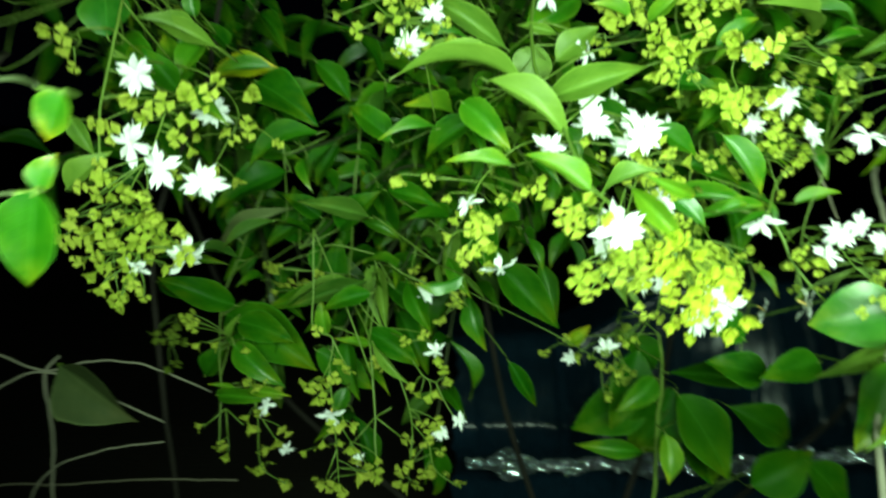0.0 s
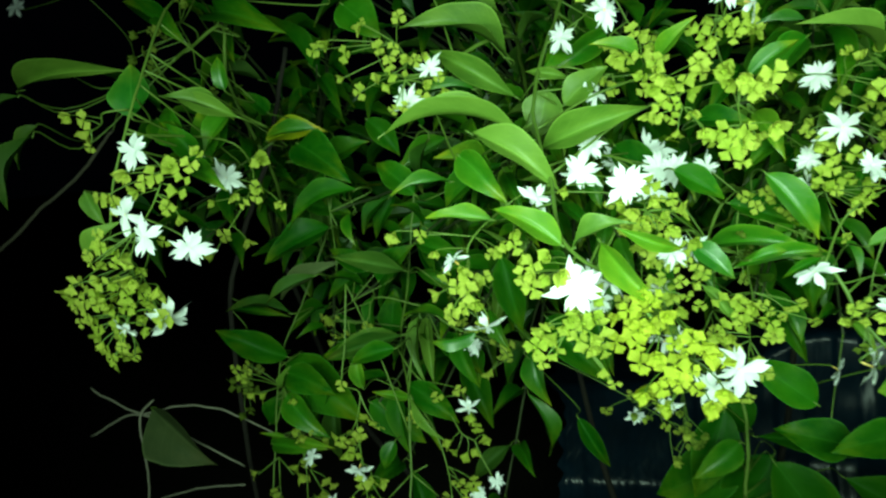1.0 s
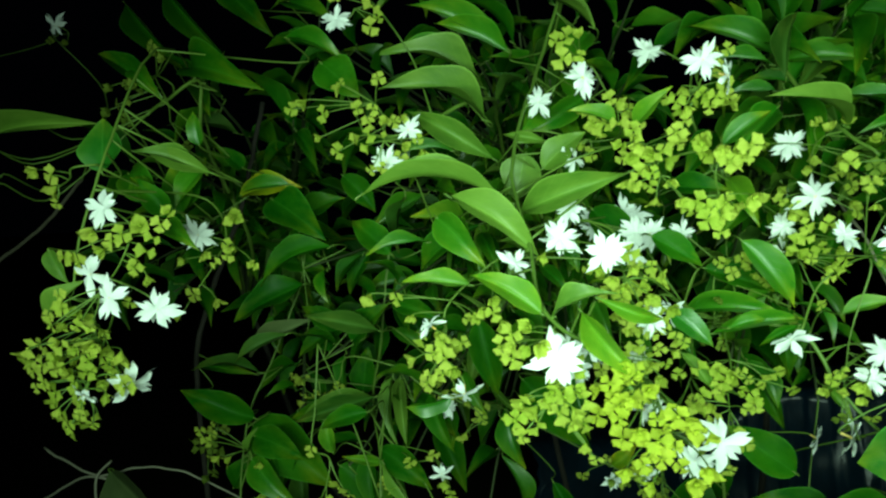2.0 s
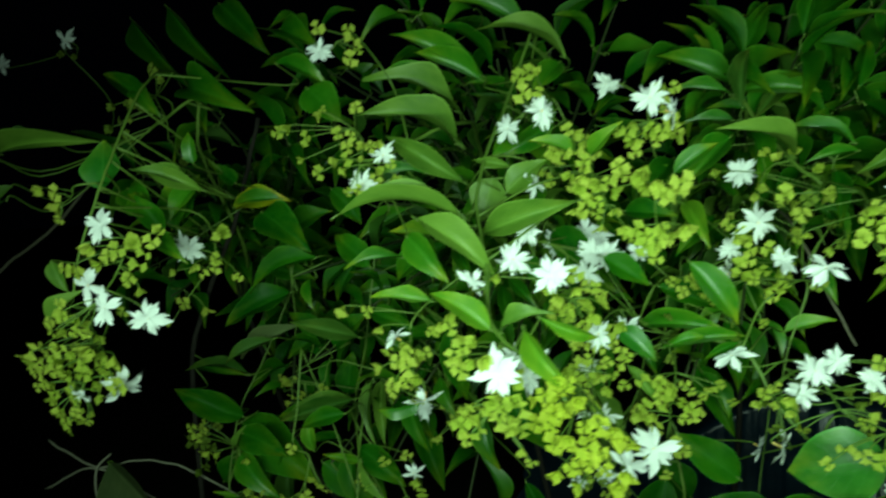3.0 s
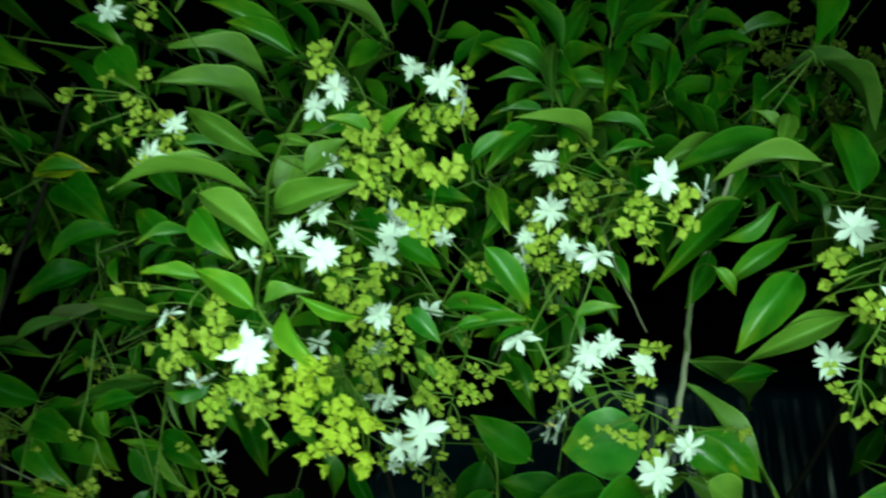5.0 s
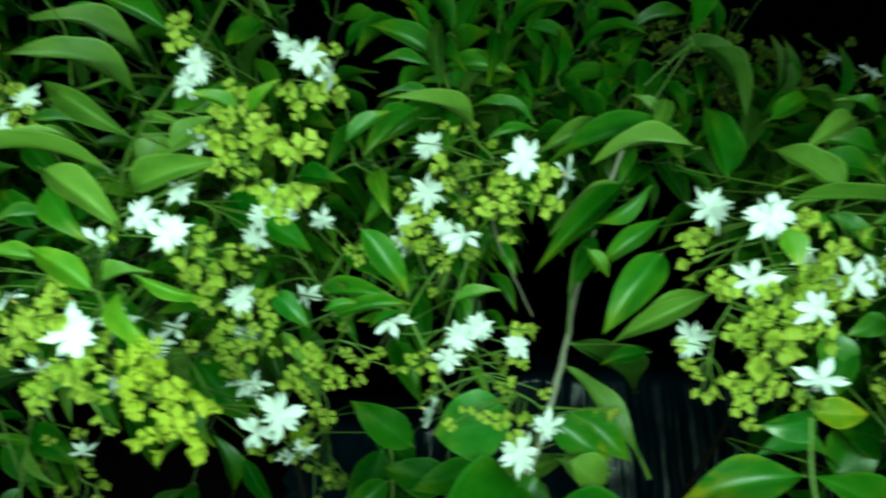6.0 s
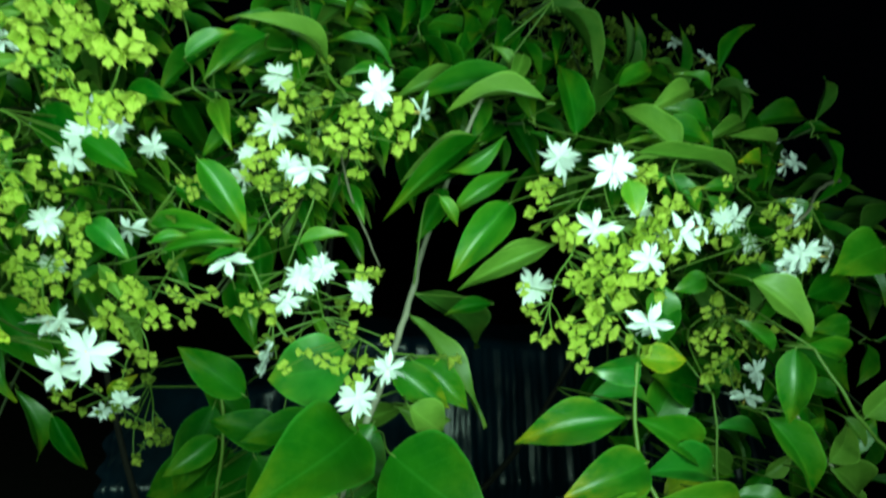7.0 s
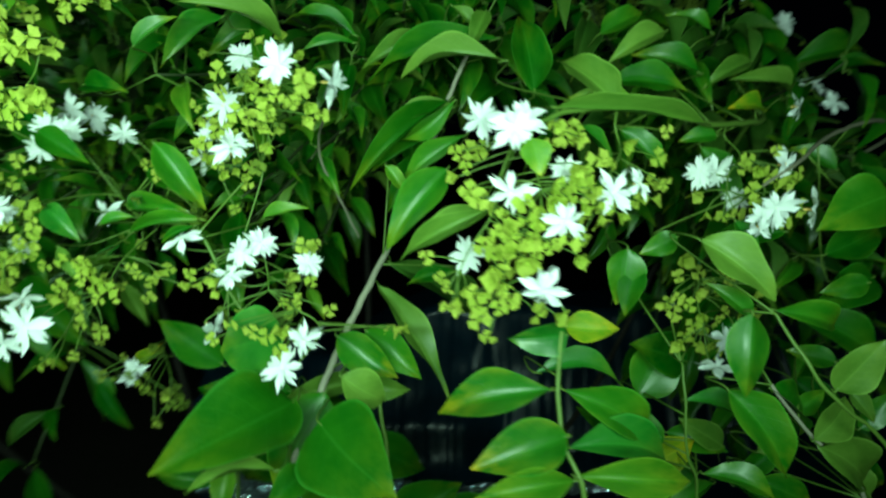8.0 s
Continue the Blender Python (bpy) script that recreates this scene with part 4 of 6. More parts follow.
leaf((0.670, 0.650, 1.387), (0.734, 0.640, 1.382), 0.46, "deep", 1, 0)
leaf((0.603, 0.660, 1.377), (0.591, 0.700, 1.448), 0.46, "deep", 1, 0)
leaf((0.620, 0.560, 1.348), (0.648, 0.550, 1.314), 0.45, "mid", 1, -40)
leaf((0.575, 0.495, 1.340), (0.582, 0.488, 1.315), 0.80, "lime", 0, 0)
leaf((0.562, 0.585, 1.279), (0.493, 0.590, 1.241), 0.34, "pale", 2, 0)
leaf((0.543, 0.650, 1.337), (0.483, 0.660, 1.285), 0.30, "mid", 2, 0)
leaf((0.532, 0.660, 1.366), (0.484, 0.680, 1.328), 0.34, "mid", 2, -40)
leaf((0.601, 0.495, 1.163), (0.519, 0.510, 1.137), 0.46, "tipped", 2, 10)
leaf((0.610, 0.500, 1.161), (0.685, 0.520, 1.116), 0.46, "mid", 2, 0)
leaf((0.603, 0.570, 1.147), (0.681, 0.580, 1.135), 0.42, "gloss", 2, -40)
leaf((0.611, 0.505, 1.201), (0.567, 0.500, 1.198), 0.62, "gloss", 1, -30)
leaf((0.609, 0.505, 1.207), (0.647, 0.500, 1.208), 0.62, "gold", 1, 0)
leaf((0.609, 0.475, 1.137), (0.541, 0.460, 1.120), 0.56, "tipped", 1, 10)
leaf((0.612, 0.480, 1.126), (0.700, 0.510, 1.100), 0.44, "gloss", 2, -25)
leaf((0.616, 0.470, 1.110), (0.704, 0.480, 1.101), 0.38, "lime", 2, 0)
leaf((0.613, 0.460, 1.112), (0.542, 0.450, 1.102), 0.42, "lime", 2, 0)
leaf((0.716, 0.640, 1.099), (0.758, 0.660, 1.155), 0.70, "mid", 0, 0)
leaf((0.726, 0.560, 1.129), (0.775, 0.550, 1.116), 0.55, "gloss", 2, -40)
leaf((0.742, 0.500, 1.221), (0.739, 0.490, 1.161), 0.50, "mid", 1, 40)
leaf((0.736, 0.510, 1.159), (0.786, 0.500, 1.093), 0.46, "mid", 1, 0)
leaf((0.744, 0.550, 1.069), (0.799, 0.530, 1.058), 0.50, "mid", 2, -30)
leaf((0.707, 0.520, 1.270), (0.762, 0.505, 1.230), 0.52, "pale", 1, 0)
leaf((0.775, 0.530, 1.216), (0.840, 0.550, 1.197), 0.40, "mid", 2, 0)
leaf((0.795, 0.475, 1.174), (0.814, 0.460, 1.217), 0.62, "pale", 0, 0)
leaf((0.882, 0.570, 1.303), (0.812, 0.550, 1.275), 0.62, "mid", 0, 0)
leaf((0.814, 0.520, 1.115), (0.856, 0.550, 1.140), 0.50, "pale", 1, 0)
leaf((0.819, 0.520, 1.110), (0.883, 0.550, 1.060), 0.50, "pale", 1, 0)
leaf((0.780, 0.530, 1.152), (0.823, 0.550, 1.105), 0.50, "mid", 1, -40)
leaf((0.849, 0.560, 1.165), (0.811, 0.570, 1.171), 0.50, "mid", 0, 0)
leaf((0.892, 0.580, 1.097), (0.921, 0.580, 1.134), 0.50, "mid", 0, 0)
leaf((0.962, 0.900, 1.432), (1.057, 0.900, 1.451), 0.50, "mid", 2, 0)
leaf((0.822, 0.680, 1.371), (0.781, 0.660, 1.369), 0.50, "gold", 1, 0)
leaf((0.764, 0.640, 1.344), (0.730, 0.640, 1.338), 0.50, "mid", 1, 0)
leaf((0.771, 0.690, 1.332), (0.812, 0.700, 1.255), 0.40, "mid", 1, 0)
leaf((0.722, 0.600, 1.259), (0.690, 0.600, 1.243), 0.60, "mid", 0, 0)
leaf((0.680, 0.600, 1.248), (0.674, 0.600, 1.198), 0.70, "mid", 0, 0)
leaf((0.914, 0.700, 1.314), (0.876, 0.720, 1.334), 0.50, "mid", 1, 0)
leaf((0.909, 0.620, 1.219), (0.864, 0.620, 1.208), 0.50, "mid", 0, 0)
leaf((0.406, 0.560, 1.122), (0.326, 0.465, 1.111), 0.58, "deep", 1, 10)
leaf((0.430, 0.530, 1.119), (0.491, 0.460, 1.098), 0.80, "deep", 0, 0)
leaf((0.401, 0.520, 1.084), (0.336, 0.500, 1.075), 0.20, "pale", 4, 30)
leaf((0.423, 0.530, 1.079), (0.395, 0.500, 1.060), 0.60, "deep", 1, 0)
leaf((0.459, 0.620, 1.164), (0.509, 0.600, 1.127), 0.52, "mid", 1, 10)
leaf((.445, .55, 1.148), (.480, .57, 1.120), 0.72, "pale", 1, 0)
leaf((0.706, 0.550, 1.093), (0.690, 0.580, 1.114), 0.50, "mid", 0, 0)
leaf((0.700, 0.580, 1.056), (0.757, 0.600, 1.074), 0.60, "gold", 0, 0)
leaf((-0.162, 0.259, 1.318), (-0.167, 0.255, 1.281), 0.85, "deep", 0, 12)
leaf((-0.156, 0.275, 1.355), (-0.164, 0.275, 1.336), 1.1, "tipped", 0, 12)
leaf((-0.171, 0.275, 1.317), (-0.161, 0.275, 1.331), 0.75, "tipped", 0, 15)
leaf((-0.278, 0.500, 1.289), (-0.244, 0.500, 1.316), 0.50, "pale", 1, 0)
leaf((-0.270, 0.500, 1.340), (-0.255, 0.500, 1.313), 0.45, "pale", 1, 0)
leaf((-0.494, 0.840, 1.017), (-0.393, 0.820, 0.944), 0.80, "dry", 3, 25)
leaf((-0.260, 0.600, 1.420), (-0.211, 0.640, 1.397), 0.30, "pale", 4, 0)
leaf((-0.123, 0.870, 1.208), (-0.187, 0.860, 1.224), 0.30, "mid", 2, 0)
leaf((-0.103, 0.870, 1.201), (-0.051, 0.860, 1.178), 0.40, "mid", 2, 0)
leaf((-0.125, 0.800, 1.124), (-0.194, 0.790, 1.108), 0.24, "pale", 2, 0)
leaf((-0.080, 0.820, 1.154), (-0.066, 0.780, 1.081), 0.22, "pale", 1, 0)
leaf((-0.125, 0.700, 1.107), (-0.130, 0.700, 1.148), 0.42, "lime", 1, 0)
leaf((-0.082, 0.730, 1.085), (-0.119, 0.710, 1.099), 0.26, "lime", 1, 0)
leaf((-0.263, 0.800, 1.099), (-0.149, 0.760, 1.042), 0.50, "deep", 1, 0)
leaf((-0.140, 0.860, 1.122), (-0.131, 0.860, 1.182), 0.60, "deep", 0, 0)
leaf((-0.073, 0.840, 1.128), (-0.016, 0.820, 1.082), 0.40, "deep", 1, 0)
leaf((-0.155, 0.800, 1.052), (-0.086, 0.800, 1.000), 0.50, "deep", 0, 0)
leaf((-0.260, 0.740, 1.020), (-0.181, 0.720, 1.025), 0.24, "mid", 1, 0)
leaf((-0.232, 0.760, 1.081), (-0.198, 0.740, 1.026), 0.40, "deep", 1, 0)
leaf((-0.358, 0.840, 1.128), (-0.282, 0.820, 1.104), 0.30, "deep", 2, 0)
leaf((0.272, 0.840, 0.891), (0.179, 0.840, 0.903), 0.32, "mid", 2, 0)
leaf((0.285, 0.800, 0.937), (0.282, 0.770, 0.885), 0.52, "lime", 1, 0)
leaf((0.304, 0.860, 0.996), (0.440, 0.880, 0.969), 0.30, "deep", 2, 0)
leaf((0.284, 0.850, 0.992), (0.228, 0.830, 0.954), 0.50, "mid", 1, 0)
leaf((0.328, 0.880, 0.955), (0.400, 0.860, 0.837), 0.55, "deep", 0, 0)
leaf((0.275, 0.900, 1.013), (0.236, 0.880, 0.904), 0.50, "deep", 0, 0)
leaf((0.426, 0.600, 1.114), (0.384, 0.580, 1.032), 0.60, "mid", 0, 0)
leaf((0.467, 0.660, 1.107), (0.371, 0.640, 1.080), 0.26, "pale", 2, 0)
leaf((0.066, 0.800, 1.159), (0.140, 0.780, 1.087), 0.45, "deep", 1, 0)
leaf((0.165, 0.850, 1.040), (0.194, 0.850, 1.067), 0.50, "gold", 1, 0)
leaf((0.094, 0.900, 0.997), (0.135, 0.900, 0.929), 0.30, "deep", 1, 0)
leaf((-0.189, 0.780, 1.388), (-0.251, 0.780, 1.382), 0.30, "mid", 1, 0)
leaf((-0.152, 0.860, 1.398), (-0.112, 0.860, 1.351), 0.50, "deep", 1, 0)
leaf((-0.133, 0.900, 1.301), (-0.165, 0.900, 1.242), 0.40, "deep", 1, 0)
leaf((-0.205, 0.840, 1.338), (-0.196, 0.820, 1.292), 0.40, "deep", 1, 0)
leaf((-0.240, 0.640, 1.361), (-0.258, 0.660, 1.412), 0.60, "mid", 0, 0)
leaf((-0.253, 0.600, 1.375), (-0.273, 0.620, 1.399), 0.70, "mid", 0, 0)
leaf((-0.229, 0.660, 1.427), (-0.234, 0.660, 1.461), 0.50, "mid", 1, 0)
leaf((-0.061, 0.900, 1.174), (-0.107, 0.920, 1.263), 0.40, "deep", 1, 0)
leaf((-0.162, 0.880, 1.208), (-0.226, 0.860, 1.167), 0.40, "deep", 1, 0)
leaf((-0.197, 0.900, 1.166), (-0.194, 0.900, 1.242), 0.50, "deep", 1, 0)
leaf((0.717, 0.660, 1.433), (0.661, 0.640, 1.402), 0.40, "pale", 2, 0)
leaf((0.679, 0.600, 1.363), (0.618, 0.600, 1.370), 0.20, "lime", 2, 20)
leaf((0.792, 0.740, 1.443), (0.744, 0.740, 1.460), 0.40, "mid", 2, 0)
leaf((0.768, 0.700, 1.401), (0.701, 0.700, 1.417), 0.40, "mid", 2, 0)
leaf((0.835, 0.740, 1.417), (0.778, 0.720, 1.386), 0.36, "pale", 2, 0)
leaf((0.880, 0.740, 1.385), (0.805, 0.720, 1.398), 0.30, "pale", 4, 0)
leaf((0.678, 0.740, 1.438), (0.727, 0.760, 1.465), 0.40, "mid", 1, 0)
leaf((0.562, 0.720, 1.452), (0.546, 0.700, 1.411), 0.40, "pale", 1, 0)
leaf((0.529, 0.720, 1.456), (0.558, 0.720, 1.431), 0.40, "pale", 2, 0)
leaf((0.666, 0.600, 1.346), (0.707, 0.600, 1.315), 0.40, "mid", 1, 0)
leaf((0.773, 0.560, 1.202), (0.737, 0.570, 1.227), 0.40, "mid", 1, 0)
leaf((0.760, 0.580, 1.277), (0.769, 0.560, 1.240), 0.40, "mid", 1, 0)
leaf((0.889, 0.550, 1.050), (0.861, 0.560, 1.085), 0.50, "pale", 1, 0)
leaf((0.817, 0.560, 1.120), (0.850, 0.570, 1.137), 0.50, "mid", 0, 0)
leaf((0.804, 0.580, 1.074), (0.831, 0.580, 1.096), 0.50, "pale", 1, 0)
leaf((0.783, 0.600, 1.069), (0.739, 0.600, 1.095), 0.50, "pale", 0, 0)
leaf((-0.507, 0.720, 1.412), (-0.543, 0.720, 1.362), 0.35, "pale", 1, 0)
leaf((0.022, 0.760, 1.507), (-0.056, 0.740, 1.519), 0.30, "mid", 4, 0)
leaf((0.359, 0.880, 1.491), (0.427, 0.880, 1.497), 0.40, "mid", 2, 0)
leaf((0.253, 0.660, 1.402), (0.292, 0.660, 1.429), 0.40, "mid", 1, 0)
leaf((0.101, 0.740, 1.463), (0.079, 0.700, 1.423), 0.50, "mid", 1, -50)
leaf((0.101, 0.640, 1.388), (0.138, 0.640, 1.418), 0.60, "pale", 0, 0)
leaf((0.105, 0.660, 1.413), (0.066, 0.660, 1.421), 0.30, "pale", 2, -30)
leaf((0.032, 0.700, 1.247), (0.050, 0.700, 1.169), 0.40, "deep", 1, 0)
leaf((0.301, 0.920, 0.945), (0.194, 0.940, 0.874), 0.60, "deep", 0, 0)
leaf((0.311, 0.930, 0.976), (0.253, 0.940, 1.029), 0.60, "deep", 1, 0)
leaf((0.334, 0.910, 0.950), (0.274, 0.920, 0.848), 0.70, "deep", 1, 0)
leaf((0.423, 0.930, 0.914), (0.527, 0.940, 0.854), 0.60, "deep", 2, 0)
leaf((0.369, 0.910, 0.924), (0.402, 0.910, 0.796), 0.60, "deep", 0, 0)
leaf((0.484, 0.960, 0.767), (0.581, 0.970, 0.819), 0.70, "deep", 1, 0)
leaf((0.569, 0.960, 0.805), (0.640, 0.960, 0.727), 0.60, "deep", 0, 0)

leaf((-0.078, 0.780, 1.167), (-0.069, 0.750, 1.094), 0.20, "pale", 1, 30)
leaf((-0.099, 0.770, 1.145), (-0.180, 0.740, 1.127), 0.16, "pale", 2, 20)
leaf((-0.088, 0.780, 1.160), (-0.078, 0.770, 1.139), 0.50, "pale", 1, 0)
leaf((-0.078, 0.720, 1.090), (-0.034, 0.700, 1.046), 0.22, "pale", 2, 20)
leaf((-0.237, 0.740, 1.081), (-0.177, 0.720, 1.038), 0.42, "mid", 1, 0)
leaf((-0.237, 0.730, 1.034), (-0.265, 0.720, 1.042), 0.20, "lime", 1, 0)
leaf((-0.221, 0.720, 1.035), (-0.169, 0.710, 1.032), 0.28, "lime", 2, 0)
leaf((-0.244, 0.745, 1.089), (-0.228, 0.740, 1.118), 0.30, "pale", 1, 0)
leaf((-0.005, 0.840, 1.152), (0.002, 0.820, 1.114), 0.25, "pale", 2, 10)
leaf((0.024, 0.850, 1.135), (0.056, 0.840, 1.104), 0.20, "pale", 1, 0)
leaf((-0.113, 0.760, 1.020), (-0.126, 0.750, 0.989), 0.60, "mid", 1, 0)
leaf((0.876, 0.660, 1.175), (0.947, 0.640, 1.138), 0.50, "deep", 1, 0)
leaf((0.861, 0.640, 1.119), (0.910, 0.620, 1.075), 0.50, "deep", 1, 10)
leaf((0.758, 0.640, 1.134), (0.700, 0.630, 1.153), 0.75, "deep", 0, 0)
leaf((0.738, 0.620, 1.072), (0.789, 0.600, 1.063), 0.45, "mid", 1, 0)
leaf((0.873, 0.600, 1.065), (0.939, 0.600, 1.032), 0.50, "deep", 1, 0)
leaf((0.818, 0.600, 1.036), (0.875, 0.600, 1.011), 0.50, "mid", 1, 0)
leaf((0.954, 0.680, 1.211), (0.881, 0.660, 1.175), 0.50, "deep", 1, 0)
leaf((0.862, 0.560, 1.141), (0.883, 0.550, 1.116), 0.45, "pale", 1, 10)
leaf((0.846, 0.560, 1.103), (0.876, 0.560, 1.083), 0.40, "pale", 2, 0)
leaf((0.809, 0.660, 1.173), (0.781, 0.660, 1.127), 0.50, "deep", 1, 0)
leaf((0.777, 0.640, 1.031), (0.732, 0.630, 1.006), 0.50, "mid", 0, 0)
leaf((0.842, 0.620, 1.059), (0.808, 0.620, 1.024), 0.50, "deep", 1, 0)
leaf((0.690, 0.620, 1.074), (0.647, 0.600, 1.104), 0.50, "deep", 1, 0)
leaf((0.691, 0.600, 1.233), (0.679, 0.590, 1.191), 0.55, "deep", 0, 20)
leaf((0.826, 0.620, 1.263), (0.774, 0.660, 1.244), 0.40, "deep", 1, 0)
leaf((0.889, 0.660, 1.236), (0.954, 0.680, 1.262), 0.50, "deep", 1, 0)
leaf((-0.200, 0.755, 1.372), (-0.132, 0.730, 1.328), 0.55, "deep", 1, 0)
leaf((-0.134, 0.755, 1.318), (-0.210, 0.730, 1.281), 0.5, "deep", 2, 15)
leaf((-0.173, 0.765, 1.275), (-0.248, 0.740, 1.239), 0.5, "deep", 1, 10)
leaf((-0.079, 0.735, 1.228), (-0.153, 0.710, 1.250), 0.32, "dull", 4, -10)
leaf((-0.183, 0.735, 1.225), (-0.238, 0.710, 1.196), 0.3, "dull", 2, 0)
leaf((-0.226, 0.755, 1.176), (-0.297, 0.730, 1.186), 0.2, "dull", 4, 20)
leaf((-0.237, 0.755, 1.123), (-0.313, 0.730, 1.163), 0.4, "deep", 1, 0)
leaf((-0.081, 0.715, 1.162), (-0.161, 0.690, 1.142), 0.28, "dull", 4, -10)
leaf((-0.229, 0.735, 1.110), (-0.162, 0.710, 1.094), 0.5, "deep", 1, 0)
leaf((-0.290, 0.635, 1.402), (-0.239, 0.610, 1.365), 0.5, "mid", 1, 0)
leaf((-0.220, 0.645, 1.402), (-0.235, 0.620, 1.369), 0.6, "mid", 1, 0)
leaf((-0.210, 0.565, 1.354), (-0.170, 0.540, 1.335), 0.4, "mid", 2, 0)
leaf((-0.222, 0.735, 1.407), (-0.240, 0.710, 1.430), 0.5, "deep", 1, 0)
leaf((-0.416, 0.615, 1.396), (-0.437, 0.590, 1.323), 0.33, "dull", 4, 0)
leaf((-0.445, 0.635, 1.436), (-0.466, 0.610, 1.408), 0.4, "dull", 2, 0)
leaf((-0.459, 0.715, 1.468), (-0.495, 0.690, 1.459), 0.3, "dull", 4, 10)
leaf((-0.263, 0.735, 1.500), (-0.185, 0.710, 1.487), 0.3, "mid", 4, 0)
leaf((-0.343, 0.735, 1.523), (-0.296, 0.710, 1.482), 0.4, "mid", 2, 0)


# ---- flower sprays ----
flower_spray("heavy hanging spray of white star flowers and lime bracts",
    [(-0.218, 0.497, 1.370, 33, -10, 15), (-0.196, 0.466, 1.307, 33, 0, 0), (-0.219, 0.478, 1.323, 32, -10, 10), (-0.176, 0.490, 1.295, 33, 15, -10)],
    [(-0.246, 0.481, 1.334), (-0.240, 0.485, 1.330), (-0.219, 0.482, 1.351), (-0.205, 0.481, 1.346), (-0.211, 0.478, 1.339), (-0.181, 0.484, 1.357), (-0.170, 0.479, 1.347), (-0.182, 0.489, 1.337), (-0.182, 0.491, 1.316), (-0.191, 0.477, 1.300), (-0.193, 0.487, 1.325), (-0.195, 0.481, 1.350), (-0.164, 0.482, 1.357), (-0.241, 0.470, 1.301), (-0.237, 0.450, 1.288), (-0.213, 0.450, 1.288), (-0.201, 0.448, 1.290)], 13, False)
flower_spray("crowded pale green bracts inside the hanging tip",
    [],
    [(-0.257, 0.474, 1.292), (-0.246, 0.478, 1.286), (-0.276, 0.470, 1.264), (-0.229, 0.472, 1.275), (-0.262, 0.478, 1.240), (-0.219, 0.472, 1.219), (-0.234, 0.479, 1.235), (-0.233, 0.471, 1.262), (-0.265, 0.471, 1.273), (-0.252, 0.470, 1.230), (-0.209, 0.468, 1.244), (-0.196, 0.458, 1.270), (-0.268, 0.466, 1.253), (-0.268, 0.482, 1.261), (-0.192, 0.455, 1.258), (-0.233, 0.465, 1.253), (-0.250, 0.475, 1.218), (-0.257, 0.458, 1.243), (-0.240, 0.461, 1.276), (-0.234, 0.470, 1.211), (-0.228, 0.483, 1.285), (-0.215, 0.459, 1.254), (-0.210, 0.463, 1.273), (-0.248, 0.481, 1.229), (-0.224, 0.461, 1.226), (-0.229, 0.472, 1.295), (-0.256, 0.483, 1.258), (-0.197, 0.481, 1.251), (-0.234, 0.462, 1.300), (-0.213, 0.478, 1.279)], 12, False)
flower_spray("dense tip of a hanging spray with lime bracts",
    [(-0.181, 0.462, 1.247, 33, 70, -25), (-0.210, 0.450, 1.242, 22, 0, -50)],
    [(-0.253, 0.448, 1.274), (-0.252, 0.455, 1.261), (-0.237, 0.438, 1.252), (-0.223, 0.445, 1.277), (-0.220, 0.442, 1.261), (-0.207, 0.440, 1.276), (-0.201, 0.442, 1.268), (-0.219, 0.446, 1.250), (-0.217, 0.448, 1.235), (-0.233, 0.451, 1.228), (-0.226, 0.448, 1.217), (-0.211, 0.454, 1.216), (-0.187, 0.443, 1.242), (-0.200, 0.459, 1.260), (-0.192, 0.439, 1.278), (-0.213, 0.454, 1.255), (-0.231, 0.448, 1.265), (-0.181, 0.451, 1.267), (-0.174, 0.441, 1.251), (-0.212, 0.443, 1.229)], 13, False)
flower_spray("small side spray with one white flower and green bracts",
    [(-0.195, 0.586, 1.343, 32, 10, 0)],
    [(-0.207, 0.578, 1.322), (-0.196, 0.569, 1.291), (-0.177, 0.581, 1.284), (-0.216, 0.578, 1.273), (-0.178, 0.578, 1.318), (-0.159, 0.576, 1.330), (-0.139, 0.573, 1.317), (-0.162, 0.583, 1.356), (-0.165, 0.575, 1.325), (-0.182, 0.574, 1.326)], 12.5, False)
flower_spray("short side twig with three pale green bracts",
    [],
    [(-0.282, 0.514, 1.398), (-0.278, 0.518, 1.385), (-0.270, 0.508, 1.373), (-0.285, 0.513, 1.399)], 12.5, False)
flower_spray("small spray of green bracts beside a drooping flower",
    [(0.017, 0.540, 1.272, 28, -50, 40), (0.043, 0.530, 1.222, 30, 10, -60)],
    [(-0.040, 0.571, 1.287), (-0.016, 0.561, 1.287), (0.001, 0.548, 1.275), (0.006, 0.542, 1.258), (0.000, 0.542, 1.244), (0.020, 0.530, 1.251), (0.023, 0.548, 1.262), (0.029, 0.525, 1.249), (0.012, 0.531, 1.228), (0.035, 0.535, 1.237), (0.040, 0.544, 1.255), (0.023, 0.530, 1.234), (0.034, 0.546, 1.212), (0.045, 0.549, 1.272), (0.019, 0.529, 1.234), (0.030, 0.539, 1.253), (0.070, 0.508, 1.295), (0.060, 0.517, 1.285), (0.076, 0.509, 1.277)], 13, False)
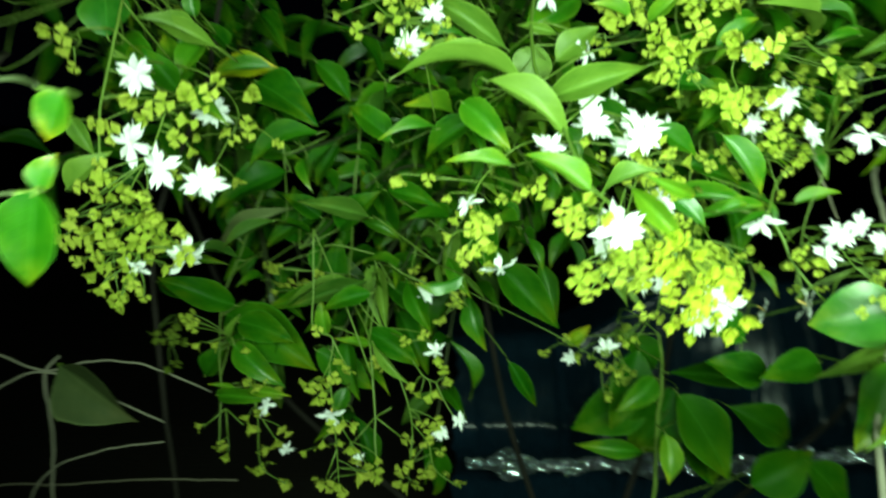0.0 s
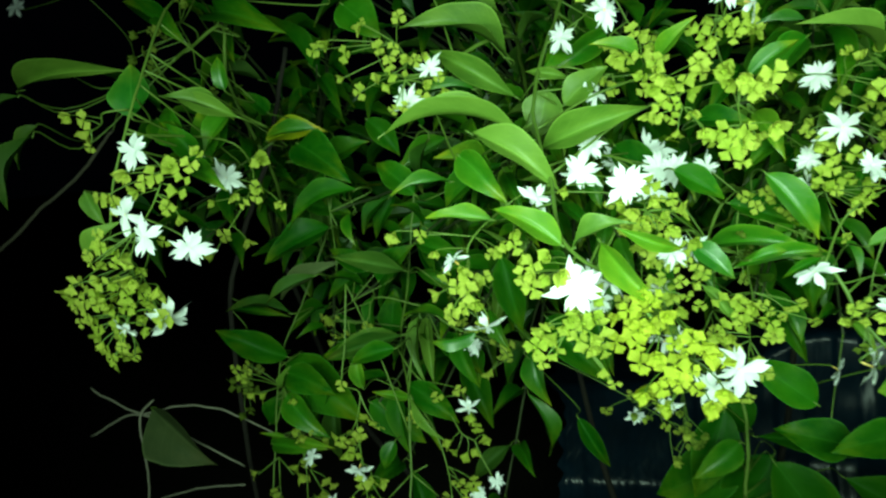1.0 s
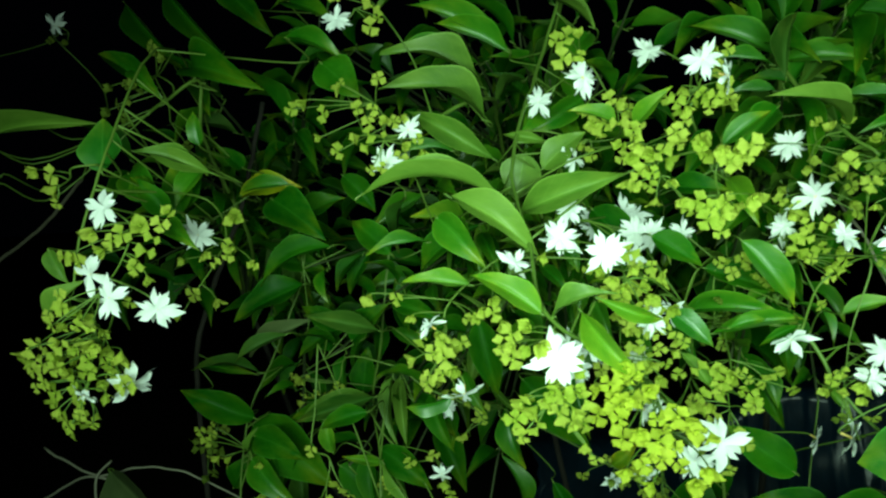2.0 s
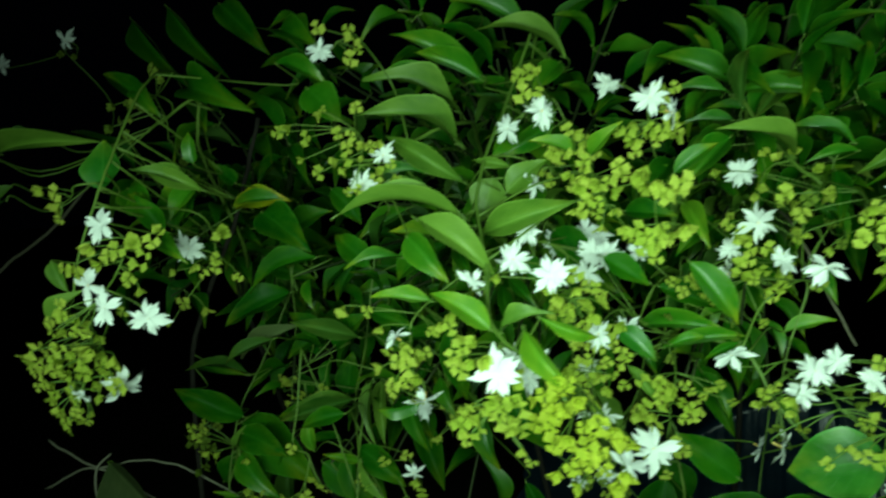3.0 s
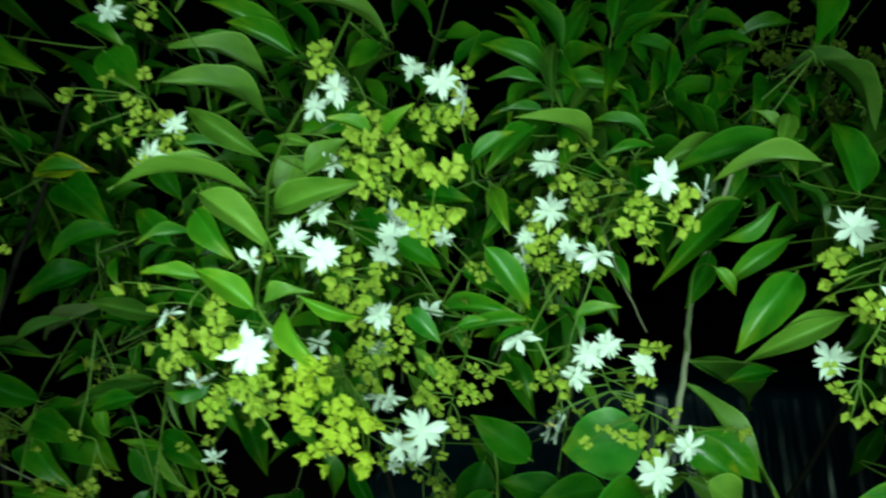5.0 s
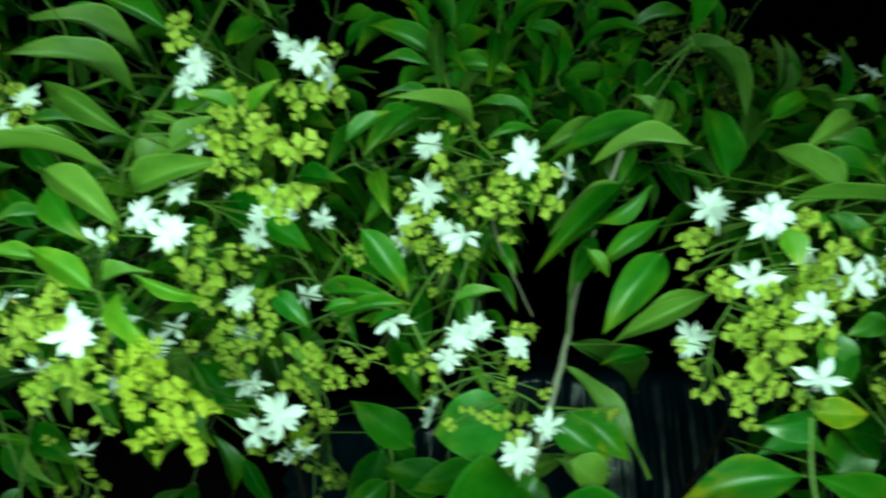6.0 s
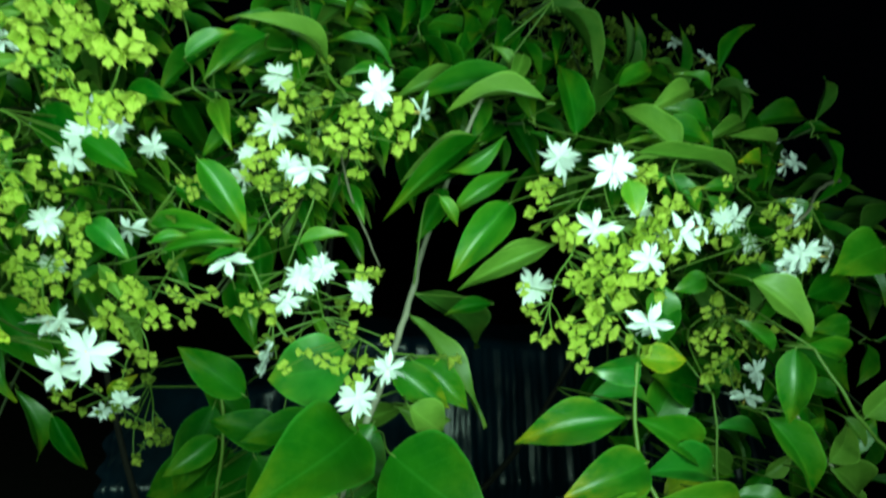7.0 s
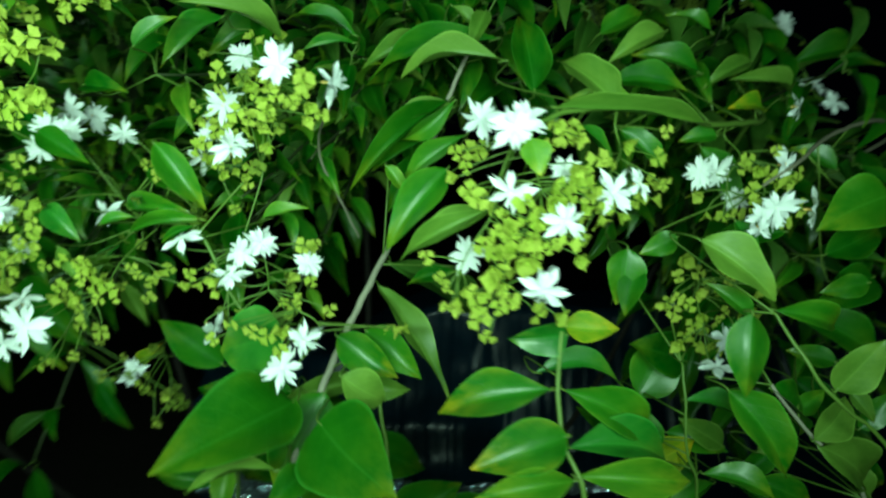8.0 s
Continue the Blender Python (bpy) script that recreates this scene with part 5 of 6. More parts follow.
flower_spray("bright spray of yellow-green bracts round a large white flower",
    [(0.113, 0.443, 1.269, 35, 0, 5), (0.119, 0.490, 1.268, 28, 30, 20), (0.135, 0.554, 1.250, 28, -40, 30), (0.126, 0.540, 1.239, 26, 20, 30)],
    [(0.087, 0.443, 1.277), (0.076, 0.459, 1.273), (0.094, 0.443, 1.276), (0.083, 0.460, 1.280), (0.085, 0.450, 1.266), (0.095, 0.453, 1.287), (0.090, 0.444, 1.239), (0.087, 0.438, 1.232), (0.090, 0.433, 1.223), (0.101, 0.431, 1.229), (0.110, 0.428, 1.253), (0.115, 0.444, 1.252), (0.113, 0.437, 1.237), (0.123, 0.430, 1.242), (0.125, 0.447, 1.261), (0.125, 0.433, 1.253), (0.129, 0.436, 1.245), (0.123, 0.433, 1.233), (0.130, 0.441, 1.228), (0.128, 0.440, 1.216), (0.096, 0.440, 1.238), (0.120, 0.432, 1.248)], 12.5, False)
flower_spray("thick glowing tail of yellow-green bracts",
    [(0.177, 0.590, 1.193, 36, 10, 80), (0.221, 0.521, 1.193, 36, 10, 0), (0.204, 0.525, 1.178, 30, -20, -20)],
    [(0.136, 0.454, 1.247), (0.144, 0.441, 1.254), (0.136, 0.453, 1.231), (0.147, 0.434, 1.235), (0.149, 0.436, 1.223), (0.153, 0.447, 1.262), (0.160, 0.446, 1.262), (0.157, 0.443, 1.251), (0.164, 0.441, 1.252), (0.156, 0.448, 1.242), (0.148, 0.444, 1.240), (0.142, 0.451, 1.242), (0.169, 0.432, 1.237), (0.176, 0.434, 1.229), (0.186, 0.435, 1.235), (0.192, 0.444, 1.226), (0.171, 0.440, 1.212), (0.161, 0.430, 1.211), (0.151, 0.441, 1.202), (0.183, 0.440, 1.205), (0.194, 0.421, 1.212), (0.190, 0.437, 1.197), (0.164, 0.439, 1.195), (0.199, 0.438, 1.225), (0.169, 0.437, 1.220), (0.179, 0.433, 1.239), (0.158, 0.423, 1.232), (0.180, 0.443, 1.215)], 13, False, young=True)
flower_spray("small green bracts and half-hidden white flowers",
    [(0.181, 0.565, 1.271, 28, 20, 30), (0.212, 0.684, 1.253, 34, -20, 10), (0.173, 0.610, 1.233, 26, 0, -20)],
    [(0.165, 0.565, 1.263), (0.174, 0.582, 1.264), (0.182, 0.574, 1.256), (0.191, 0.580, 1.267), (0.200, 0.586, 1.273), (0.201, 0.576, 1.251), (0.188, 0.575, 1.244), (0.171, 0.565, 1.249), (0.160, 0.569, 1.239), (0.174, 0.575, 1.227), (0.184, 0.579, 1.230), (0.195, 0.582, 1.229), (0.188, 0.572, 1.222), (0.172, 0.565, 1.217), (0.179, 0.570, 1.208), (0.164, 0.585, 1.200), (0.205, 0.568, 1.250), (0.162, 0.574, 1.227), (0.194, 0.585, 1.258)], 12.5, False)
flower_spray("spray of round green bracts on thin stalks",
    [],
    [(0.213, 0.589, 1.198), (0.222, 0.591, 1.193), (0.236, 0.589, 1.205), (0.249, 0.581, 1.211), (0.258, 0.574, 1.207), (0.250, 0.568, 1.199), (0.240, 0.578, 1.222), (0.231, 0.578, 1.224), (0.227, 0.581, 1.187), (0.217, 0.579, 1.227), (0.274, 0.621, 1.200), (0.270, 0.621, 1.186), (0.278, 0.626, 1.208), (0.299, 0.625, 1.196), (0.286, 0.623, 1.211), (0.258, 0.618, 1.215), (0.241, 0.555, 1.183), (0.249, 0.571, 1.171), (0.235, 0.556, 1.156)], 13, False)
flower_spray("cluster of white star flowers under pale leaves",
    [(0.115, 0.541, 1.335, 33, -10, 10), (0.146, 0.513, 1.326, 32, 0, 0), (0.123, 0.600, 1.353, 28, 0, 20), (0.145, 0.690, 1.336, 32, 10, 10), (0.174, 0.710, 1.346, 34, 0, 10), (0.179, 0.655, 1.330, 36, 10, 10), (0.174, 0.650, 1.311, 34, -20, 0), (0.083, 0.543, 1.317, 32, -30, -20), (0.192, 0.660, 1.328, 30, 20, 0)],
    [(0.165, 0.518, 1.313), (0.158, 0.530, 1.298), (0.172, 0.530, 1.300), (0.150, 0.521, 1.306), (0.184, 0.521, 1.306), (0.145, 0.523, 1.312), (0.165, 0.528, 1.323), (0.156, 0.524, 1.288), (0.176, 0.520, 1.293), (0.162, 0.526, 1.276), (0.154, 0.522, 1.281), (0.148, 0.539, 1.292), (0.180, 0.541, 1.312), (0.104, 0.519, 1.323)], 13, False)
flower_spray("small flowers beside a pale leaf",
    [(0.128, 0.636, 1.395, 28, 50, 10), (0.120, 0.640, 1.398, 24, -40, -30)],
    [(0.134, 0.642, 1.404), (0.142, 0.623, 1.395), (0.130, 0.638, 1.406)], 12, False)
flower_spray("wide spray of lime bracts over dark leaves",
    [],
    [(0.159, 0.544, 1.399), (0.171, 0.540, 1.397), (0.182, 0.551, 1.392), (0.175, 0.557, 1.383), (0.168, 0.550, 1.390), (0.190, 0.552, 1.394), (0.197, 0.540, 1.405), (0.199, 0.552, 1.398), (0.161, 0.563, 1.390), (0.172, 0.560, 1.405), (0.166, 0.556, 1.371), (0.180, 0.541, 1.378), (0.181, 0.559, 1.366), (0.184, 0.559, 1.357), (0.173, 0.542, 1.378), (0.195, 0.553, 1.370), (0.201, 0.538, 1.357), (0.206, 0.541, 1.350)], 13.5, False)
flower_spray("drooping spray of bright green bract cups",
    [],
    [(0.209, 0.517, 1.396), (0.215, 0.531, 1.389), (0.223, 0.519, 1.391), (0.231, 0.526, 1.385), (0.241, 0.513, 1.394), (0.238, 0.535, 1.389), (0.214, 0.535, 1.399), (0.226, 0.514, 1.384), (0.244, 0.536, 1.390), (0.222, 0.521, 1.336), (0.222, 0.525, 1.345), (0.214, 0.533, 1.352), (0.228, 0.541, 1.347), (0.237, 0.538, 1.353), (0.243, 0.518, 1.358), (0.231, 0.531, 1.356), (0.210, 0.531, 1.355)], 13.5, False)
flower_spray("white flowers with green bracts high in the shrub",
    [(0.098, 0.690, 1.451, 36, 0, 20), (0.136, 0.606, 1.458, 34, 10, 20)],
    [(0.152, 0.627, 1.421), (0.163, 0.614, 1.419), (0.172, 0.628, 1.421), (0.183, 0.631, 1.423), (0.137, 0.631, 1.434), (0.158, 0.619, 1.441), (0.147, 0.623, 1.429), (0.177, 0.627, 1.431), (0.124, 0.603, 1.492), (0.116, 0.605, 1.489), (0.133, 0.589, 1.488), (0.120, 0.595, 1.473), (0.134, 0.589, 1.473)], 13, False)
flower_spray("high spray of two white flowers and bracts",
    [(0.195, 0.680, 1.489, 34, 0, -40), (0.226, 0.600, 1.464, 34, 0, 10), (0.244, 0.600, 1.451, 28, 70, -20)],
    [(0.248, 0.610, 1.473), (0.236, 0.617, 1.472), (0.251, 0.619, 1.438), (0.238, 0.598, 1.436), (0.229, 0.605, 1.437), (0.222, 0.621, 1.434), (0.207, 0.610, 1.433), (0.212, 0.606, 1.442), (0.200, 0.611, 1.438), (0.245, 0.603, 1.446), (0.216, 0.617, 1.422), (0.237, 0.606, 1.460), (0.251, 0.611, 1.431)], 13, False)
flower_spray("spray of green bracts with two small flowers",
    [(-0.011, 0.620, 1.426, 28, 20, 10), (-0.031, 0.616, 1.400, 30, -20, -10)],
    [(-0.124, 0.633, 1.452), (-0.105, 0.617, 1.454), (-0.088, 0.614, 1.444), (-0.094, 0.622, 1.424), (-0.074, 0.620, 1.466), (-0.074, 0.626, 1.472), (-0.078, 0.620, 1.410), (-0.056, 0.605, 1.420), (-0.043, 0.601, 1.423), (-0.046, 0.604, 1.412), (-0.047, 0.620, 1.433), (-0.038, 0.604, 1.444), (-0.029, 0.615, 1.435), (-0.024, 0.619, 1.434), (-0.033, 0.617, 1.423), (-0.034, 0.603, 1.393), (-0.042, 0.602, 1.391), (-0.009, 0.599, 1.411), (0.002, 0.599, 1.416), (0.004, 0.603, 1.403), (-0.058, 0.622, 1.447), (-0.033, 0.607, 1.471), (-0.013, 0.616, 1.436), (-0.019, 0.609, 1.402)], 12.5, False)
flower_spray("single white flower with pale bracts",
    [(-0.074, 0.631, 1.527, 36, 0, 10)],
    [(-0.079, 0.633, 1.550), (-0.049, 0.641, 1.548), (-0.043, 0.641, 1.540), (-0.043, 0.629, 1.516), (-0.037, 0.637, 1.528)], 12.5, False)
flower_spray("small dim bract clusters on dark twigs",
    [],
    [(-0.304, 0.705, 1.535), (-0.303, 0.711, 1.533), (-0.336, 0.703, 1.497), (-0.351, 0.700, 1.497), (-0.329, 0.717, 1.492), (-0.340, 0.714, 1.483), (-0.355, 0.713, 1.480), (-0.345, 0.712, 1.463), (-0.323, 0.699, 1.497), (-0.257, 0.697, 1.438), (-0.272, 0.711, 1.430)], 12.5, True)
flower_spray("spray with two white flowers and drooping green bracts",
    [(0.328, 0.735, 1.402, 36, 0, 10), (0.327, 0.665, 1.355, 38, 0, 10)],
    [(0.338, 0.704, 1.387), (0.332, 0.700, 1.379), (0.363, 0.709, 1.385), (0.365, 0.692, 1.371), (0.361, 0.708, 1.373), (0.342, 0.706, 1.421), (0.352, 0.704, 1.415), (0.369, 0.712, 1.421), (0.399, 0.694, 1.381), (0.392, 0.689, 1.377), (0.388, 0.703, 1.403), (0.374, 0.708, 1.359), (0.298, 0.706, 1.402), (0.307, 0.688, 1.360), (0.308, 0.661, 1.340), (0.300, 0.665, 1.351), (0.318, 0.674, 1.339), (0.329, 0.679, 1.340), (0.363, 0.663, 1.340), (0.361, 0.674, 1.346)], 13, False)
flower_spray("loose spray of green bracts and thin white flowers",
    [(0.307, 0.682, 1.329, 26, -30, 20), (0.303, 0.675, 1.307, 34, 75, 0), (0.341, 0.640, 1.323, 28, 20, 20), (0.356, 0.578, 1.323, 34, 20, 60)],
    [(0.305, 0.645, 1.316), (0.316, 0.661, 1.306), (0.329, 0.649, 1.310), (0.331, 0.646, 1.295), (0.342, 0.651, 1.310), (0.350, 0.645, 1.316), (0.351, 0.659, 1.299), (0.345, 0.662, 1.293), (0.350, 0.667, 1.324), (0.320, 0.658, 1.330), (0.335, 0.648, 1.331), (0.324, 0.656, 1.302), (0.289, 0.671, 1.282), (0.278, 0.664, 1.289), (0.267, 0.661, 1.300), (0.261, 0.670, 1.290), (0.273, 0.662, 1.308), (0.250, 0.671, 1.299), (0.336, 0.667, 1.260), (0.344, 0.675, 1.284)], 13, False)
flower_spray("large white flower above a cluster of bract cups",
    [(0.398, 0.545, 1.384, 37, 5, 10), (0.434, 0.567, 1.374, 34, 75, 0)],
    [(0.377, 0.552, 1.368), (0.387, 0.560, 1.369), (0.383, 0.559, 1.359), (0.395, 0.558, 1.362), (0.368, 0.539, 1.349), (0.375, 0.555, 1.344), (0.389, 0.547, 1.351), (0.388, 0.550, 1.338), (0.388, 0.554, 1.325), (0.393, 0.543, 1.324), (0.410, 0.545, 1.358), (0.422, 0.555, 1.354), (0.426, 0.557, 1.350), (0.418, 0.558, 1.345), (0.412, 0.557, 1.364), (0.418, 0.539, 1.371), (0.394, 0.541, 1.346), (0.350, 0.606, 1.346), (0.341, 0.594, 1.362), (0.363, 0.594, 1.335), (0.368, 0.609, 1.381), (0.335, 0.611, 1.380)], 13.5, False)
flower_spray("spray of crowded white flowers on a slanting twig",
    [(0.357, 0.600, 1.236, 36, -10, 10), (0.373, 0.600, 1.245, 34, 15, 15), (0.347, 0.600, 1.215, 32, 0, 50), (0.409, 0.622, 1.222, 28, 20, 20), (0.298, 0.630, 1.240, 36, -20, 65), (0.332, 0.600, 1.170, 34, 70, -20)],
    [(0.315, 0.589, 1.216), (0.311, 0.595, 1.207), (0.328, 0.605, 1.217), (0.336, 0.589, 1.212), (0.337, 0.593, 1.201), (0.418, 0.589, 1.243), (0.400, 0.595, 1.217), (0.415, 0.604, 1.210), (0.392, 0.595, 1.193), (0.403, 0.602, 1.196), (0.432, 0.590, 1.188), (0.351, 0.609, 1.179), (0.396, 0.591, 1.184), (0.323, 0.592, 1.207), (0.407, 0.600, 1.241)], 13, False)
flower_spray("pair of white flowers over a broad leaf",
    [(0.420, 0.522, 1.187, 36, 0, -20), (0.402, 0.534, 1.160, 38, -10, 40)],
    [(0.348, 0.538, 1.179), (0.375, 0.545, 1.182), (0.386, 0.543, 1.180), (0.394, 0.554, 1.182), (0.403, 0.537, 1.187), (0.359, 0.541, 1.189), (0.398, 0.539, 1.169), (0.484, 0.605, 1.165), (0.487, 0.593, 1.173)], 13, False)
flower_spray("bright cluster of large white flowers",
    [(0.548, 0.559, 1.351, 36, -30, 20), (0.564, 0.498, 1.346, 38, 0, 10), (0.570, 0.505, 1.351, 34, 20, 20), (0.567, 0.521, 1.301, 38, 0, -30), (0.607, 0.530, 1.317, 26, 10, 20)],
    [(0.605, 0.530, 1.341), (0.615, 0.541, 1.345), (0.612, 0.536, 1.336), (0.610, 0.505, 1.299), (0.622, 0.503, 1.304), (0.600, 0.514, 1.302), (0.614, 0.502, 1.307), (0.586, 0.507, 1.290), (0.606, 0.513, 1.305), (0.619, 0.508, 1.296), (0.592, 0.498, 1.348), (0.615, 0.519, 1.339), (0.624, 0.519, 1.307), (0.609, 0.505, 1.319), (0.597, 0.507, 1.295), (0.607, 0.516, 1.273), (0.618, 0.513, 1.283), (0.586, 0.495, 1.280), (0.577, 0.500, 1.281), (0.526, 0.555, 1.325), (0.537, 0.568, 1.325), (0.548, 0.563, 1.329), (0.527, 0.551, 1.308), (0.549, 0.548, 1.290), (0.541, 0.571, 1.294), (0.535, 0.551, 1.314)], 14, False)
flower_spray("dense glowing mass of lime bracts with a white flower",
    [(0.582, 0.452, 1.247, 38, 0, -20), (0.603, 0.500, 1.284, 34, 20, -10), (0.542, 0.566, 1.246, 35, -20, 0)],
    [(0.556, 0.496, 1.275), (0.563, 0.490, 1.280), (0.572, 0.497, 1.268), (0.562, 0.478, 1.267), (0.577, 0.482, 1.271), (0.584, 0.491, 1.257), (0.557, 0.497, 1.259), (0.552, 0.481, 1.251), (0.591, 0.476, 1.268), (0.603, 0.482, 1.271), (0.574, 0.481, 1.256), (0.564, 0.482, 1.256), (0.547, 0.475, 1.237), (0.540, 0.480, 1.235), (0.556, 0.471, 1.227), (0.562, 0.464, 1.233), (0.544, 0.474, 1.218), (0.549, 0.471, 1.207), (0.550, 0.471, 1.246), (0.599, 0.479, 1.221), (0.589, 0.478, 1.221), (0.559, 0.465, 1.244), (0.542, 0.473, 1.228)], 14, False)
flower_spray("loose fringe of pale green bract cups",
    [],
    [(0.517, 0.509, 1.236), (0.522, 0.502, 1.230), (0.525, 0.495, 1.220), (0.528, 0.492, 1.224), (0.508, 0.498, 1.255), (0.535, 0.491, 1.233), (0.547, 0.504, 1.263), (0.556, 0.499, 1.256), (0.567, 0.501, 1.268), (0.575, 0.497, 1.257), (0.563, 0.498, 1.244), (0.596, 0.491, 1.267), (0.618, 0.499, 1.267), (0.616, 0.502, 1.257), (0.583, 0.492, 1.275), (0.560, 0.500, 1.288), (0.543, 0.496, 1.298), (0.535, 0.505, 1.302)], 13, False)
flower_spray("round flower and green cups on arching stalks",
    [(0.641, 0.522, 1.302, 36, 0, 20), (0.662, 0.530, 1.309, 24, 40, 10)],
    [(0.641, 0.520, 1.290), (0.654, 0.525, 1.294), (0.667, 0.531, 1.294), (0.678, 0.532, 1.298), (0.676, 0.534, 1.306), (0.679, 0.518, 1.308), (0.673, 0.519, 1.328), (0.679, 0.525, 1.347), (0.652, 0.531, 1.336), (0.636, 0.518, 1.323), (0.627, 0.517, 1.326), (0.637, 0.526, 1.285), (0.648, 0.520, 1.286), (0.623, 0.531, 1.268), (0.634, 0.519, 1.281)], 13.5, False)
flower_spray("white flowers hanging at a thin branch's end",
    [(0.742, 0.615, 1.313, 34, -20, 0), (0.758, 0.620, 1.313, 34, 20, -10), (0.775, 0.616, 1.291, 30, 0, 10), (0.807, 0.600, 1.323, 34, 20, 10), (0.777, 0.550, 1.292, 38, 0, 0)],
    [(0.775, 0.578, 1.318), (0.768, 0.588, 1.317), (0.815, 0.586, 1.314), (0.813, 0.589, 1.309), (0.808, 0.577, 1.334), (0.796, 0.592, 1.334), (0.731, 0.589, 1.295), (0.764, 0.573, 1.327), (0.791, 0.586, 1.314), (0.805, 0.584, 1.306), (0.755, 0.589, 1.276), (0.740, 0.589, 1.278), (0.767, 0.586, 1.279)], 13, False)
flower_spray("white flower pair seen side-on",
    [(0.771, 0.555, 1.284, 34, -20, -10), (0.813, 0.560, 1.290, 36, 75, 0), (0.766, 0.550, 1.274, 26, 0, -30)],
    [(0.809, 0.565, 1.290), (0.762, 0.561, 1.302), (0.789, 0.551, 1.278)], 13, False)
flower_spray("lower spray with two drooping white flowers",
    [(0.750, 0.550, 1.185, 34, 10, 40), (0.745, 0.550, 1.162, 36, 0, 70)],
    [(0.712, 0.584, 1.203), (0.718, 0.570, 1.211), (0.724, 0.565, 1.208), (0.729, 0.581, 1.174), (0.734, 0.574, 1.172), (0.722, 0.576, 1.171), (0.743, 0.580, 1.180), (0.759, 0.583, 1.189), (0.766, 0.581, 1.197), (0.764, 0.581, 1.160), (0.750, 0.569, 1.169), (0.741, 0.580, 1.194), (0.723, 0.589, 1.226), (0.745, 0.598, 1.229), (0.758, 0.603, 1.215), (0.744, 0.594, 1.211), (0.705, 0.575, 1.205), (0.721, 0.584, 1.195), (0.760, 0.588, 1.213), (0.762, 0.587, 1.234), (0.769, 0.568, 1.213), (0.794, 0.590, 1.192), (0.794, 0.587, 1.214), (0.763, 0.591, 1.170), (0.744, 0.580, 1.168), (0.767, 0.584, 1.225), (0.726, 0.586, 1.241), (0.773, 0.579, 1.199)], 13, False)
flower_spray("far white flowers against the night",
    [(0.959, 0.925, 1.482, 34, 0, 20), (0.911, 0.950, 1.522, 32, 20, 30), (0.889, 1.000, 1.548, 30, -20, 40), (0.954, 0.830, 1.403, 40, 0, 50), (0.867, 0.700, 1.373, 30, 60, 0), (0.962, 0.800, 1.382, 36, 0, 30)],
    [(1.008, 0.963, 1.465), (0.950, 0.957, 1.498), (0.907, 0.964, 1.501), (0.879, 0.952, 1.512), (0.987, 0.971, 1.454), (0.849, 0.956, 1.548), (0.836, 0.972, 1.572), (0.931, 0.954, 1.511)], 12, True)
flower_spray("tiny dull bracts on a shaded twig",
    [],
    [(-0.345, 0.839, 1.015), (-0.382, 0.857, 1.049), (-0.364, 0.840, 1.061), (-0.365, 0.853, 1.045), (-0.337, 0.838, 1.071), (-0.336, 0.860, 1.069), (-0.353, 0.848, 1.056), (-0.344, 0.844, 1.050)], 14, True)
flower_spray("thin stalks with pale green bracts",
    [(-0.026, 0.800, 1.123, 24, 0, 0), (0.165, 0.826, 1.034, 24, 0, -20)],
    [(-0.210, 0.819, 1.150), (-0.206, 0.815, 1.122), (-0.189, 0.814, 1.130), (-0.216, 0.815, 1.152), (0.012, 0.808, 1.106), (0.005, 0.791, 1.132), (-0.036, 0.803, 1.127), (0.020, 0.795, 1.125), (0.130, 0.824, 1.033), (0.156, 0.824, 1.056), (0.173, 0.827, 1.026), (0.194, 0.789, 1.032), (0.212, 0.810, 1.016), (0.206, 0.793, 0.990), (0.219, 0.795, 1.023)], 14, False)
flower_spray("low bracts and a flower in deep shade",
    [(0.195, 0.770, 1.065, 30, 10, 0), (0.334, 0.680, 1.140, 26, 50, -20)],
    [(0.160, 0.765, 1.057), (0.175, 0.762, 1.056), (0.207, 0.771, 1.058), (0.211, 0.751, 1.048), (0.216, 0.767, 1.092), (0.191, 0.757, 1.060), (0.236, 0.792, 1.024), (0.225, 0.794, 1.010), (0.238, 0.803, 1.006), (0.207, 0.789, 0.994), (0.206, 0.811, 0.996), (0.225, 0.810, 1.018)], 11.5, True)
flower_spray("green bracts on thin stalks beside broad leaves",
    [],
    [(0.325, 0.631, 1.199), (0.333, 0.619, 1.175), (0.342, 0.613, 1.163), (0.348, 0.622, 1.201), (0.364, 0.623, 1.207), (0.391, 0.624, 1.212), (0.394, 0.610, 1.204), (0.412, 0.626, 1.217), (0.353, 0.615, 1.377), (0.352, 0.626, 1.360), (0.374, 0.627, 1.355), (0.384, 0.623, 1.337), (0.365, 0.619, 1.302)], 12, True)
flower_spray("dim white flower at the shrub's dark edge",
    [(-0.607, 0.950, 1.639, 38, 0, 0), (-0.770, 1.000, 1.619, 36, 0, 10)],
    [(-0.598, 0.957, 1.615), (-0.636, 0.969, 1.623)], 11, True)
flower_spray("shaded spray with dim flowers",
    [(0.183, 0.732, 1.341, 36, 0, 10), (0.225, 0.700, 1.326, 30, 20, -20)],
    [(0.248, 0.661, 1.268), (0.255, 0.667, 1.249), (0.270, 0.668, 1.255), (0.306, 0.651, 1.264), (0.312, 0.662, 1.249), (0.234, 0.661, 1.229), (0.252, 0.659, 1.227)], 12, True)

